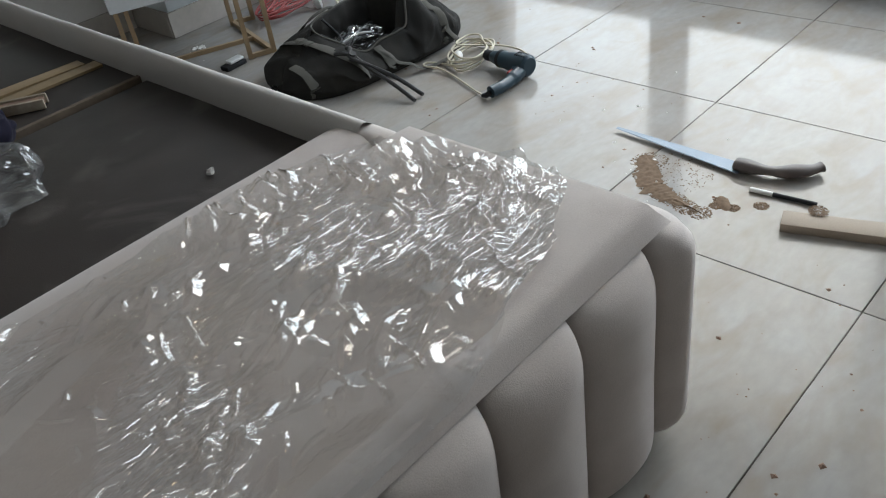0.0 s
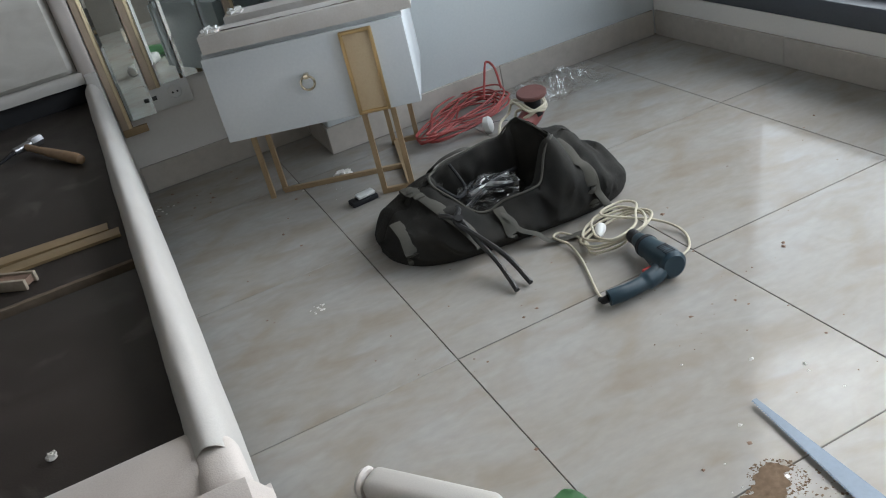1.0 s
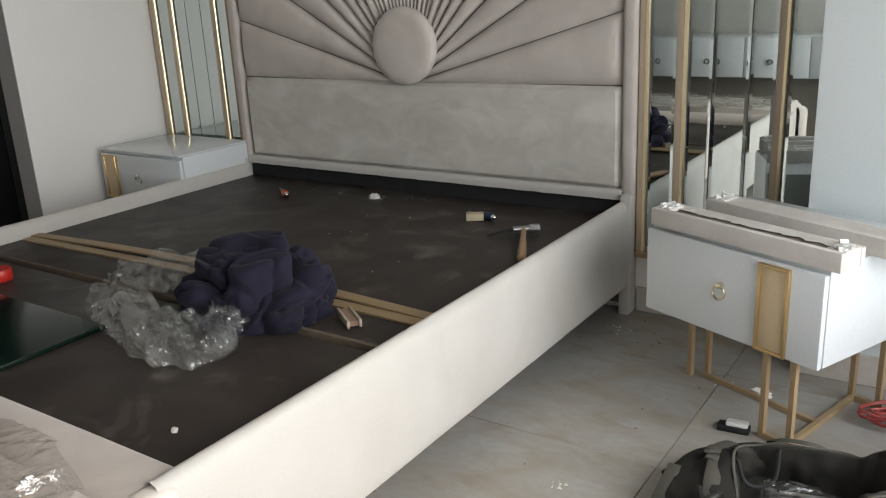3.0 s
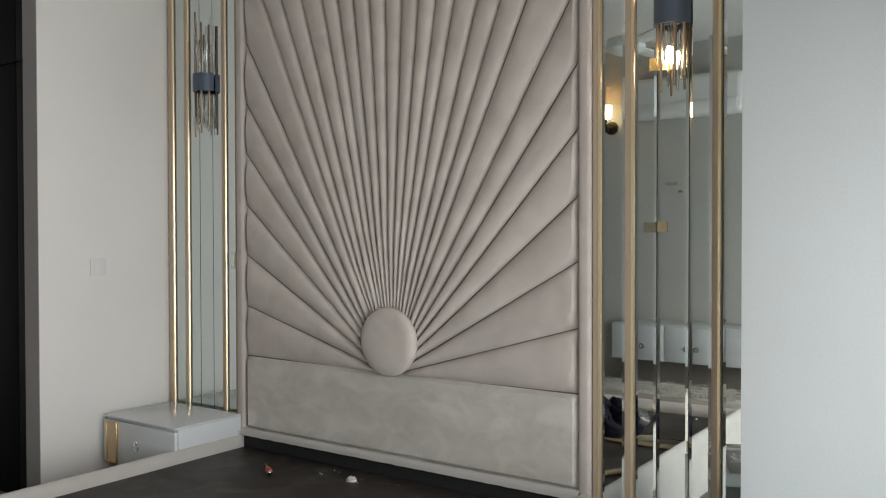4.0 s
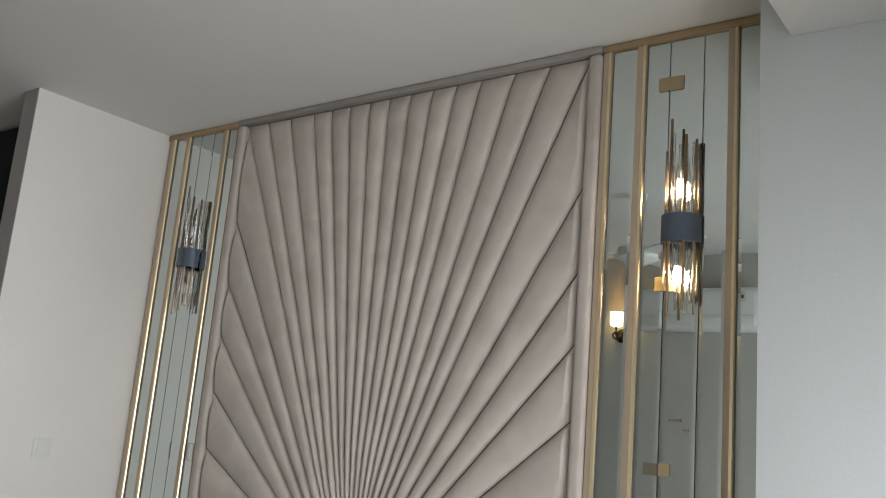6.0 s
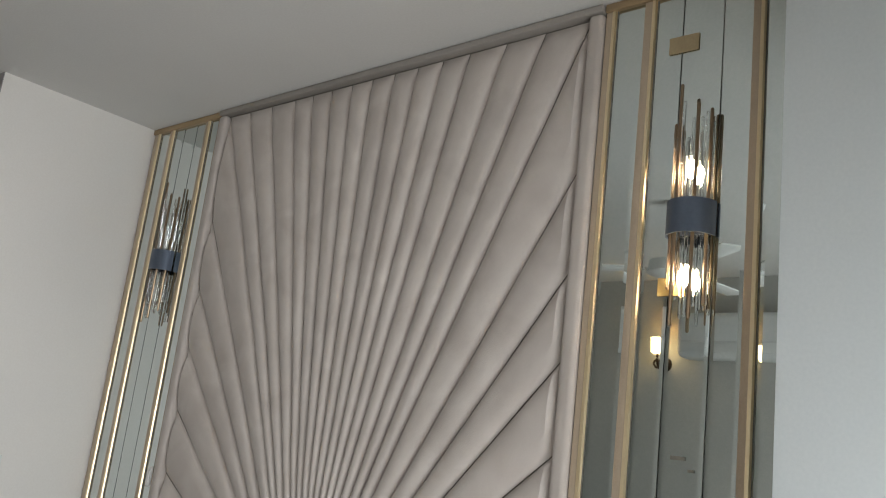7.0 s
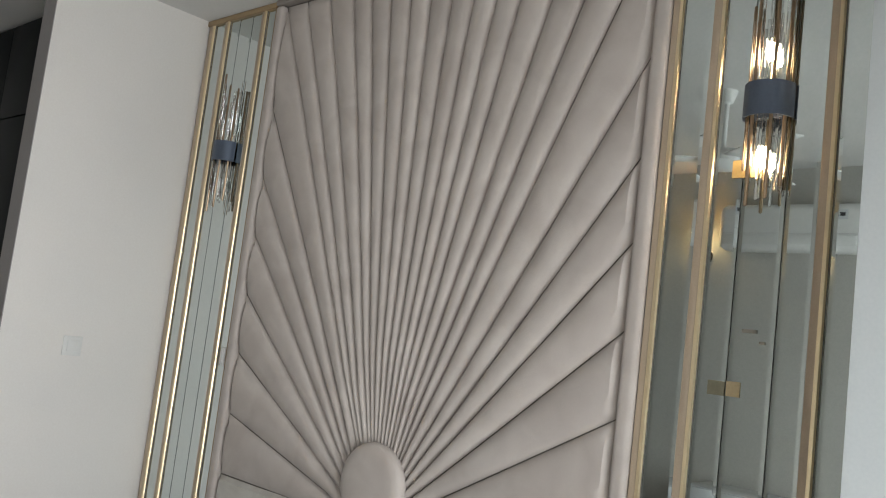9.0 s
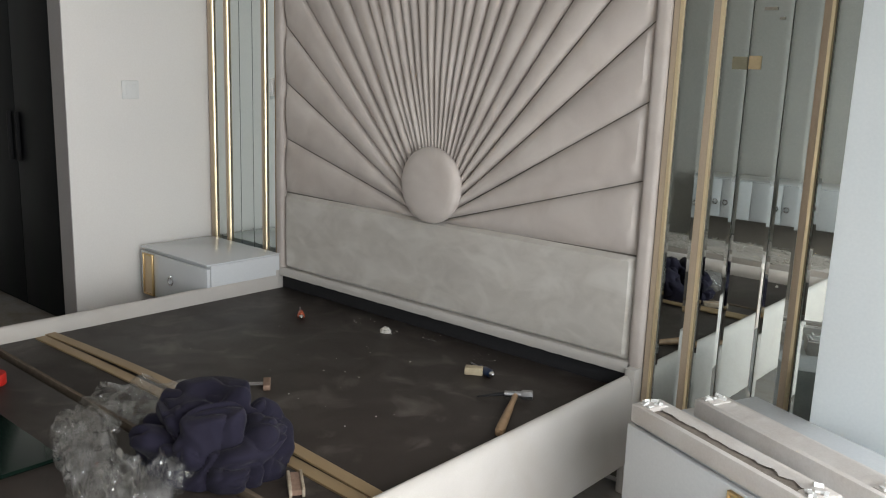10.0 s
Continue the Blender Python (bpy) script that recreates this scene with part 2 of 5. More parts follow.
def thing(name, label, category, at=None, group="", kind=""):
    e = new(name)
    e.empty_display_size = 0.1
    if at is not None:
        e.matrix_world = at
    return tagged(e, label, category, group, kind)


def box(x0, x1, y0, y1, z0, z1, r=0.0, seg=2, bm=None):
    bm = bm or bmesh.new()
    v = [bm.verts.new((x, y, z)) for x in (x0, x1) for y in (y0, y1) for z in (z0, z1)]
    fs = [bm.faces.new([v[i] for i in q]) for q in ((0, 1, 3, 2), (4, 6, 7, 5), (0, 4, 5, 1), (2, 3, 7, 6), (0, 2, 6, 4), (1, 5, 7, 3))]
    if r:
        es = list({e for f in fs for e in f.edges})
        bmesh.ops.bevel(bm, geom=es, offset=r, segments=seg, affect="EDGES", profile=0.5, clamp_overlap=True)
    return bm


def spline(pts, n=8, closed=False):
    """A smooth line through the points."""
    p = [Vector(q) for q in pts]
    out = []
    k = len(p)
    for i in range(k if closed else k - 1):
        a, b, c, d = (p[(i + j) % k] if closed else p[min(max(i + j, 0), k - 1)] for j in (-1, 0, 1, 2))
        for s in range(n):
            t = s / n
            out.append(0.5 * (2 * b + (c - a) * t + (2 * a - 5 * b + 4 * c - d) * t * t + (3 * b - a - 3 * c + d) * t ** 3))
    if not closed:
        out.append(p[-1])
    return out


def tube(pts, r, seg=8, closed=False, flat=1.0, bm=None, caps=True):
    """A round (or flattened) tube along a line; r may be one radius or one per point."""
    bm = bm or bmesh.new()
    n = len(pts)
    rs = r if isinstance(r, (list, tuple)) else [r] * n
    rings, up = [], Vector((0, 0, 1))
    for i in range(n):
        a, b = pts[(i - 1) % n if closed else max(i - 1, 0)], pts[(i + 1) % n if closed else min(i + 1, n - 1)]
        d = (Vector(b) - Vector(a)).normalized()
        side = d.cross(up)
        if side.length < 0.05:
            side = d.cross(Vector((0, 1, 0)))
        side.normalize()
        w = side.cross(d)
        rings.append([bm.verts.new(Vector(pts[i]) + side * (math.cos(q) * rs[i]) + w * (math.sin(q) * rs[i] * flat)) for q in (2 * math.pi * k / seg for k in range(seg))])
    for i in range(n if closed else n - 1):
        a, b = rings[i], rings[(i + 1) % n]
        for k in range(seg):
            bm.faces.new((a[k], a[(k + 1) % seg], b[(k + 1) % seg], b[k]))
    if caps and not closed:
        bm.faces.new(rings[0][::-1])
        bm.faces.new(rings[-1])
    return bm


def lathe(profile, seg=24, m=None, bm=None):
    """Radius and height pairs turned round z."""
    bm = bm or bmesh.new()
    rings = []
    for r, z in profile:
        ring = [bm.verts.new((r * math.cos(2 * math.pi * k / seg), r * math.sin(2 * math.pi * k / seg), z)) for k in range(seg)]
        rings.append(ring)
    for a, b in zip(rings, rings[1:]):
        for k in range(seg):
            bm.faces.new((a[k], a[(k + 1) % seg], b[(k + 1) % seg], b[k]))
    bm.faces.new(rings[0][::-1])
    bm.faces.new(rings[-1])
    if m is not None:
        bmesh.ops.transform(bm, matrix=m, verts=[v for ring in rings for v in ring])
    return bm


def sheet(nx, ny, f):
    """A grid of nx by ny cells whose points are f(u, v)."""
    bm = bmesh.new()
    v = [[bm.verts.new(f(i / nx, j / ny)) for j in range(ny + 1)] for i in range(nx + 1)]
    for i in range(nx):
        for j in range(ny):
            bm.faces.new((v[i][j], v[i + 1][j], v[i + 1][j + 1], v[i][j + 1]))
    return bm


def solid(name, bm, mat, label, category, kind="", group=""):
    return tagged(mesh_ob(name, bm, mat), label, category, group, kind)


# ---- the room ----
X_L, X_R, Y_B, Z_C, Z_DROP = -1.56, 2.95, -3.55, 2.934, 2.718
X_COL, Y_COL, X_FAR = 1.605, -0.25, -4.2

floor_slab = solid("floor", box(X_FAR, X_R + 0.3, Y_B, 0.1, -0.1, -0.004), GROUT, "cream polished porcelain tile floor with dark joints", "floor", "structure")
solid("wall_headboard", box(X_L - 0.1, X_COL, 0.012, 0.2, 0, 3.1), WALL, "white painted wall behind the bed", "wall", "structure")
solid("wall_column", box(X_COL, X_R, Y_COL, 0.2, 0, 3.1, 0.003), COOL_WALL, "pale blue-grey projecting wall beside the bed", "wall", "structure")
solid("wall_left", box(X_L - 0.12, X_L, -0.748, 0.012, 0, 3.1, 0.003), WALL, "white painted side wall ending in a free edge", "wall", "structure")
# Added thin sheet, greyer and darker than the wall end it covers.
solid("wall_end_sheet", box(X_L - 0.121, X_L + 0.0015, -0.7515, -0.7485, 0, Z_C), EDGE_GREY, "thin darker grey sheet added over the free end of the side wall", "trim", "structure")
solid("wall_far_left", box(X_FAR - 0.15, X_FAR, Y_B, 0.1, 0, 3.1), WALL, "white painted wall past the wardrobe", "wall", "structure")
solid("wall_wardrobe", box(X_FAR, X_L - 0.1, 0.1, 0.25, 0, 3.1), WALL, "white painted wall behind the wardrobe", "wall", "structure")
solid("wall_back", box(X_FAR - 0.15, X_R + 0.2, Y_B - 0.15, Y_B, 0, 3.1), GREIGE_WALL, "greige painted wall facing the bed", "wall", "structure")
bm = box(X_R, X_R + 0.2, WIN_Y1, 0.2, 0, 3.1)
box(X_R, X_R + 0.2, Y_B, WIN_Y0, 0, 3.1, bm=bm)
box(X_R, X_R + 0.2, WIN_Y0, WIN_Y1, 0, WIN_Z0, bm=bm)
box(X_R, X_R + 0.2, WIN_Y0, WIN_Y1, WIN_Z1, 3.1, bm=bm)
solid("wall_window", bm, WALL, "white painted outer wall with a low wide window", "wall", "structure")
solid("ceiling", box(X_FAR, 1.692, Y_B, 0.2, Z_C, 3.1), CEIL, "smooth white painted ceiling", "ceiling", "structure")
solid("ceiling_bulkhead", box(1.692, X_R + 0.2, Y_B, Y_COL, Z_DROP, 3.1, 0.003), CEIL, "lowered white ceiling strip along the window", "ceiling", "structure")

# window: slate frame with three lights
win = thing("window_1", "slate grey metal window frame with clear panes", "window", pose(0, 0, 0), kind="structure")
fx0, fx1 = X_R + 0.06, X_R + 0.12
for y in (WIN_Y0, -2.50, -1.50, WIN_Y1 - 0.07):
    part("mullion", box(fx0, fx1, y, y + 0.07, WIN_Z0 + 0.07, WIN_Z1 - 0.07, 0.006), FRAME_AL, win)
part("window_sill", box(X_R - 0.002, fx1 + 0.04, WIN_Y0, WIN_Y1, WIN_Z0, WIN_Z0 + 0.07, 0.006), FRAME_AL, win)
part("head_frame", box(fx0, fx1, WIN_Y0, WIN_Y1, WIN_Z1 - 0.07, WIN_Z1, 0.006), FRAME_AL, win)
SASH = material("pale_grey_sash", (0.55, 0.55, 0.55), 0.4, scale=8, amount=0.2, bump=0.02)
for a, b in ((WIN_Y0 + 0.07, -2.50), (-2.43, -1.50), (-1.43, WIN_Y1 - 0.07)):
    for y0, y1, z0, z1 in ((a, a + 0.045, WIN_Z0 + 0.07, WIN_Z1 - 0.07), (b - 0.045, b, WIN_Z0 + 0.07, WIN_Z1 - 0.07), (a + 0.045, b - 0.045, WIN_Z0 + 0.07, WIN_Z0 + 0.115), (a + 0.045, b - 0.045, WIN_Z1 - 0.115, WIN_Z1 - 0.07)):
        part("sash", box(fx0 + 0.008, fx0 + 0.048, y0, y1, z0, z1, 0.004), SASH, win)
for a, b in ((WIN_Y0 + 0.07, -2.50), (-2.43, -1.50), (-1.43, WIN_Y1 - 0.07)):
    p = part("pane", box(fx0 + 0.025, fx0 + 0.031, a, b, WIN_Z0 + 0.07, WIN_Z1 - 0.07), PANE, win)
    p.visible_shadow = False

# outside: ground and a pale block of flats
OUTSIDE = material("pale_render_facade", (0.60, 0.58, 0.55), 0.85, scale=0.8, amount=0.3, bump=0.1)
OUTGLASS = material("facade_glass", (0.10, 0.12, 0.14), 0.1, scale=1, amount=0.2, bump=0.0)
OUTGROUND = material("dry_ground", (0.30, 0.27, 0.22), 0.9, scale=0.5, amount=0.4, bump=0.2)
solid("ground", box(-300, 300, -300, 300, -6.2, -6.0), OUTGROUND, "dry ground far below the window", "ground", "structure")
flats = thing("apartment_building", "pale rendered block of flats outside the window", "building", pose(17, -4, -6))
part("wall", box(0, 8, -14, 16, 0, 12), OUTSIDE, flats)
part("roof", box(-0.3, 8.3, -14.3, 16.3, 12.0, 12.4), OUTSIDE, flats)
for k in range(9):
    for s in range(4):
        w = part("window", box(-0.05, 0.02, -12.5 + 3.2 * k, -11.1 + 3.2 * k, 1.0 + 3 * s, 2.6 + 3 * s, 0.02), OUTGLASS, flats)

# ---- mirror panels beside the headboard ----
Y_M = -0.004


def gold_strip(x0, x1, z0, parent, z1=2.906):
    s = part("gold_strip", box(x0, x1, Y_M - 0.009, Y_M + 0.004, z0, z1, 0.002), GOLD_STRIP, parent)
    bm = bmesh.new()
    ends_z = [[bm.verts.new((x, y, z)) for x, y in ((x1 - 0.010, Y_M - 0.0115), (x1 - 0.001, Y_M - 0.0095), (x1 + 0.0025, Y_M - 0.003), (x1 - 0.010, Y_M - 0.003))] for z in (z0, z1)]
    for k in range(4):
        bm.faces.new((ends_z[0][k], ends_z[0][(k + 1) % 4], ends_z[1][(k + 1) % 4], ends_z[1][k]))
    bm.faces.new(ends_z[0][::-1]), bm.faces.new(ends_z[1])
    e = part("polished_edge", bm, GOLD_BRIGHT, s)
    e.data.polygons.foreach_set("use_smooth", [False] * len(e.data.polygons))
    # Thin dark bar draws the shade line along the strip's edge.
    part("edge_shade_line", box(x1 + 0.0026, x1 + 0.0044, Y_M - 0.0034, Y_M - 0.001, z0, z1), GAP_SHADE, s)
    return s


def mirror_pane(x0, x1, z0, parent, z1=2.906, bevel=0.011):
    """A pane with ground bevels along its long edges."""
    bm = bmesh.new()
    e = 0.0009
    rows = []
    for x, y in ((x0 + 0.001, Y_M), (x0 + bevel, Y_M - e), (x1 - bevel, Y_M - e), (x1 - 0.001, Y_M)):
        rows.append((bm.verts.new((x, y, z0)), bm.verts.new((x, y, z1))))
    for a, b in zip(rows, rows[1:]):
        bm.faces.new((a[0], b[0], b[1], a[1]))
    back = [bm.verts.new((x, Y_M + 0.008, z)) for x in (x0 + 0.001, x1 - 0.001) for z in (z0, z1)]
    bm.faces.new((back[0], back[1], back[3], back[2]))
    bm.faces.new((rows[0][0], rows[0][1], back[1], back[0]))
    bm.faces.new((rows[3][0], back[2], back[3], rows[3][1]))
    ob = part("mirror_pane", bm, MIRROR, parent)
    ob.data.polygons.foreach_set("use_smooth", [False] * len(ob.data.polygons))
    return ob


panel_r = thing("mirror_panel", "tall mirror panel with gold strips beside the headboard", "mirror panel", pose(0, 0, 0), "mirror panels")
gold_strip(0.989, 1.021, 0.24, panel_r)
mirror_pane(1.024, 1.115, 0.26, panel_r)
gold_strip(1.117, 1.152, 0.34, panel_r)
mirror_pane(1.155, 1.236, 0.345, panel_r)
mirror_pane(1.238, 1.354, 0.345, panel_r)
mirror_pane(1.356, 1.436, 0.345, panel_r)
gold_strip(1.438, 1.469, 0.34, panel_r)
mirror_pane(1.475, X_COL - 0.003, 0.345, panel_r)
part("bottom_trim", box(0.989, 1.07, Y_M - 0.013, Y_M + 0.004, 0.215, 0.24, 0.002), GOLD_MATTE, panel_r)
part("top_trim", box(0.989, X_COL - 0.003, Y_M - 0.016, Y_M + 0.004, 2.906, 2.931, 0.002), GOLD_MATTE, panel_r)
TAPE = material("brown_paper_tape", (0.40, 0.31, 0.18), 0.6, scale=20)
YELLOW_TAPE = material("thin_yellow_tape", (0.50, 0.36, 0.14), 0.5, scale=20)
GREY_TAPE = material("thin_grey_tape", (0.24, 0.22, 0.18), 0.6, scale=30)
FAINT_TAPE = material("faint_glue_film", (0.30, 0.28, 0.20), 0.35, 0.6, scale=20)
for x0, x1, z0, z1, tape in ((1.200, 1.287, 2.722, 2.772, TAPE), (1.208, 1.284, 2.030, 2.078, YELLOW_TAPE), (1.190, 1.236, 1.449, 1.486, FAINT_TAPE),
                             (1.240, 1.276, 1.450, 1.489, TAPE), (1.270, 1.308, 1.618, 1.627, GREY_TAPE), (1.317, 1.332, 1.591, 1.598, GREY_TAPE)):
    part("paper_tape", box(x0, x1, Y_M - 0.0055, Y_M - 0.0030, z0, z1), tape, panel_r)

panel_l = thing("mirror_panel", "tall mirror panel with gold strips at the side wall", "mirror panel", pose(0, 0, 0), "mirror panels")
part("side_trim", box(-1.006, -0.988, Y_M - 0.009, Y_M + 0.004, 0.26, 2.906, 0.002), GOLD_MATTE, panel_l)
mirror_pane(-1.072, -1.008, 0.26, panel_l)
gold_strip(-1.110, -1.079, 0.34, panel_l)
mirror_pane(-1.187, -1.112, 0.345, panel_l)
mirror_pane(-1.291, -1.189, 0.345, panel_l)
mirror_pane(-1.370, -1.293, 0.345, panel_l)
gold_strip(-1.411, -1.377, 0.34, panel_l)
mirror_pane(-1.496, -1.413, 0.345, panel_l)
gold_strip(-1.548, -1.503, 0.24, panel_l)
part("top_trim", box(-1.556, -0.989, Y_M - 0.016, Y_M + 0.004, 2.906, 2.931, 0.002), GOLD_MATTE, panel_l)

# ---- headboard ----
GREY_TRIM = material("grey_brown_cloth", (0.34, 0.31, 0.285), 0.8, alt=(0.29, 0.265, 0.24), scale=8, amount=0.6, fine=400, bump=0.1, bump_fine=0.2, spec=0.2)
hb = thing("headboard", "tall beige velvet headboard with sunburst channels round a disc", "headboard", pose(0, 0, 0))
HW, Z_TOP = 0.932, 2.904
SIDE = (0.830, 1.084, 1.345, 1.600, 1.861, 2.118, 2.425)
TOP = (0.932, 0.762, 0.607, 0.450, 0.328, 0.208, 0.090, -0.027, -0.140, -0.258, -0.372, -0.486, -0.642, -0.794, -0.938)
ends = [(HW, z) for z in SIDE] + [(x, Z_TOP) for x in TOP] + [(-0.938, z) for z in SIDE[::-1]]
C = Vector((0.008, 0.818))


def cushion(a, b, seed):
    """One padded ray of the sunburst, between two seams; the outer end follows the panel's edge."""
    ta, tb = math.atan2(a[1] - C.y, a[0] - C.x), math.atan2(b[1] - C.y, b[0] - C.x)
    la, lb = math.hypot(a[0] - C.x, a[1] - C.y), math.hypot(b[0] - C.x, b[1] - C.y)

    def f(u, v):
        u = 0.5 * u + 0.25 - 0.25 * math.cos(math.pi * u)
        q = u
        ex, ez = a[0] + (b[0] - a[0]) * q, a[1] + (b[1] - a[1]) * q
        far = math.hypot(ex - C.x, ez - C.y)
        th = math.atan2(ez - C.y, ex - C.x)
        s = 0.06 + (far - 0.06 - 0.003) * v
        width = s * abs(tb - ta)
        gap = min(0.0022, 0.14 * width) / max(width, 1e-4)
        u2 = gap + (1 - 2 * gap) * u
        th = ta + (tb - ta) * ((th - ta) / (tb - ta) * (1 - 2 * gap) + gap)
        rise = min(0.028, 0.85 * width) * (1 - abs(2 * u - 1) ** 2.4) ** 0.6
        left = (1 - v) * far
        end = min(1.0, left / 0.045)
        rise *= math.sqrt(max(0.0, 1 - (1 - end) ** 2))
        n = noise.noise(Vector((s * 5, u * 2.0 + seed * 3.1, seed))) * 0.0022 * min(1, width / 0.1)
        return (C.x + math.cos(th) * s, 0.004 - rise - (n if rise > 0.004 else 0) - 0.001, C.y + math.sin(th) * s)

    return sheet(14, 36, f)


for k, (a, b) in enumerate(zip(ends, ends[1:])):
    part("cushion", cushion(a, b, k), VELVET, hb)
# Dark board gives the gaps between the cushions their seam shade.
part("backing_board", box(-0.98, 0.98, 0.007, 0.0115, 0.02, 2.930), GAP_SHADE, hb)
prof = [(0.0, 0.0), (0.150, 0.0), (0.1525, 0.012), (0.150, 0.026), (0.140, 0.036), (0.115, 0.042), (0.07, 0.046), (0.02, 0.047), (0.0001, 0.047)]
part("disc", lathe([(max(r, 0.0001), z) for r, z in prof], 56, Matrix.Translation((0.018, -0.022, 0.969)) @ pose(0, 0, 0, 90)), VELVET, hb)


def low_panel(u, v):
    x, z = -HW + 2 * HW * u, 0.464 + (0.826 - 0.464) * v
    e = min(1, min(u, 1 - u) * 60, min(v, 1 - v) * 16)
    n = noise.noise(Vector((x * 2.2, z * 3.5, 1))) * 0.004 + noise.noise(Vector((x * 6 + z * 5, z * 6 - x * 3, 7))) * 0.0022
    return (x, 0.0 - 0.024 * math.sqrt(max(0, 1 - (1 - e) ** 2)) - n, z)


part("lower_panel", sheet(80, 24, low_panel), VELVET_L, hb, "creased flat velvet lower panel")
for s in (-1, 1):
    part("side_roll", box(min(s * 0.934, s * 0.985), max(s * 0.934, s * 0.985), -0.03, 0.0115, 0.44, 2.905, 0.016, 4), VELVET, hb)
    part("foot_post", box(min(s * 0.945, s * 0.985), max(s * 0.945, s * 0.985), -0.06, 0.0115, 0.0, 0.455, 0.006), LEATHER, hb)
part("top_roll", box(-0.985, 0.985, -0.031, 0.0115, 2.9075, 2.932, 0.005, 3), GREY_TRIM, hb, "flat grey-brown top trim")
part("ledge", sheet(90, 6, lambda u, v: (-0.944 + 1.888 * u, 0.0 - 0.042 * math.sin(math.pi * min(v * 0.75, 0.5)) - (0.0 if v < 0.7 else 0.004 * (v - 0.7)),
                                       0.464 - 0.034 * max(0, (v - 0.35) / 0.65) + 0.0025 * noise.noise(Vector((u * 40, v, 2))))), LEATHER, hb, "torn pale upholstered ledge")
part("dark_band", box(-0.94, 0.94, -0.022, 0.0005, 0.33, 0.436, 0.003), BLACK, hb, "exposed black lining")

LATH = material("dusty_wood_lath", (0.13, 0.095, 0.065), 0.9, alt=(0.08, 0.06, 0.042), scale=40, amount=0.8, bump=0.3)
PALE_GOLD = material("pale_polished_gold", (0.80, 0.71, 0.54), 0.18, 1.0, scale=10, amount=0.2, bump=0.0)
INSET = material("gold_inset_panel", (0.62, 0.485, 0.31), 0.45, 0.15, alt=(0.56, 0.43, 0.27), scale=9, amount=0.6, fine=250, bump=0.04)

# ---- bed frame ----
bed = thing("bed", "pale upholstered bed frame without a mattress, dark board deck", "bed", pose(0, 0, 0))
RAIL_T, RAIL_B = 0.425, 0.115


RAIL_PATH = spline([(x, 0, z) for x, z in ((0, 0.30), (-0.02, 0.37), (0.06, 0.404), (0.26, 0.424), (0.52, 0.428), (0.80, 0.416), (0.97, 0.386), (1.04, 0.33), (1.06, 0.25), (1.05, 0.17), (0.97, 0.122), (0.80, RAIL_B), (0.2, RAIL_B))], 4)


def rail(u, v, x_in, x_out, y0, y1):
    """A padded rail: section round its outline, run along the bed."""
    s = 1 if x_out > x_in else -1
    w = abs(x_out - x_in)
    px, _, pz = RAIL_PATH[round(v * (len(RAIL_PATH) - 1))]
    y = y0 + (y1 - y0) * u
    n = noise.noise(Vector((y * 4, v * 5, x_in * 10))) * 0.003 + noise.noise(Vector((y * 14, v * 9, 4))) * 0.0012
    return (x_in + s * (px * w + n), y, pz + n * 0.6)


part("side_rail", sheet(60, 48, lambda u, v: rail(u, v, 0.927, 0.982, -0.058, -2.085)), LEATHER, bed)
part("side_rail", sheet(60, 48, lambda u, v: rail(u, v, -0.927, -0.982, -0.058, -2.085)), LEATHER, bed)
def foot(u, v):
    a = math.pi * v
    n = 0.002 * noise.noise(Vector((u * 9, v * 4, 5)))
    return (-0.935 + 1.87 * u, -2.072 + 0.086 * math.cos(a), 0.355 + 0.062 * math.sin(a) ** 0.6 + n)


part("foot_rail", sheet(60, 24, foot), VELVET, bed)
part("foot_board", box(-0.975, 0.975, -2.15, -2.0, 0.05, 0.36, 0.01), LEATHER, bed)
part("deck_board", box(-0.930, 0.930, -1.352, -0.02, 0.348, 0.368, 0.003), DECK, bed)
part("deck_board", box(-0.930, 0.930, -2.064, -1.392, 0.348, 0.368, 0.003), DECK, bed)
part("deck_support", box(-0.93, 0.93, -1.44, -1.30, 0.29, 0.345), BLACK, bed)
part("lath", box(-0.930, 0.930, -1.370, -1.356, 0.345, 0.373, 0.002), LATH, bed, "raw wood lath in the deck seam")
for x in (-0.7, 0.0, 0.7):
    for y in (-0.3, -1.8):
        part("leg", box(x - 0.03, x + 0.03, y - 0.03, y + 0.03, 0, 0.345, 0.004), BLACK, bed)

for s in (-1, 1):
    part("corner_block", box(min(s * 0.925, s * 0.990), max(s * 0.925, s * 0.984), -2.152, -2.045, 0.115, 0.419, 0.022, 4), VELVET, bed)

# ---- padded bench at the bed's foot ----
bench = thing("bench", "beige velvet bench with padded upright channels, wrapped in film", "bench", pose(0, 0, 0))


def bench_top(u, v):
    x, y = -1.0 + 2.002 * u, -2.155 - 0.478 * v
    ex, ey = min(u, 1 - u) * 2.002, min(v * 2.5, 1 - v) * 0.478
    edge = min(1, min(ex, ey) / 0.035)
    n = noise.noise(Vector((x * 3, y * 5, 2))) * 0.004
    return (x, y, 0.398 + 0.035 * math.sqrt(max(0, 1 - (1 - edge) ** 2)) + n * edge)


part("seat", sheet(90, 40, bench_top), VELVET, bench)
part("base", box(-0.985, 0.985, -2.605, -2.185, 0.02, 0.398, 0.01), VELVET, bench)


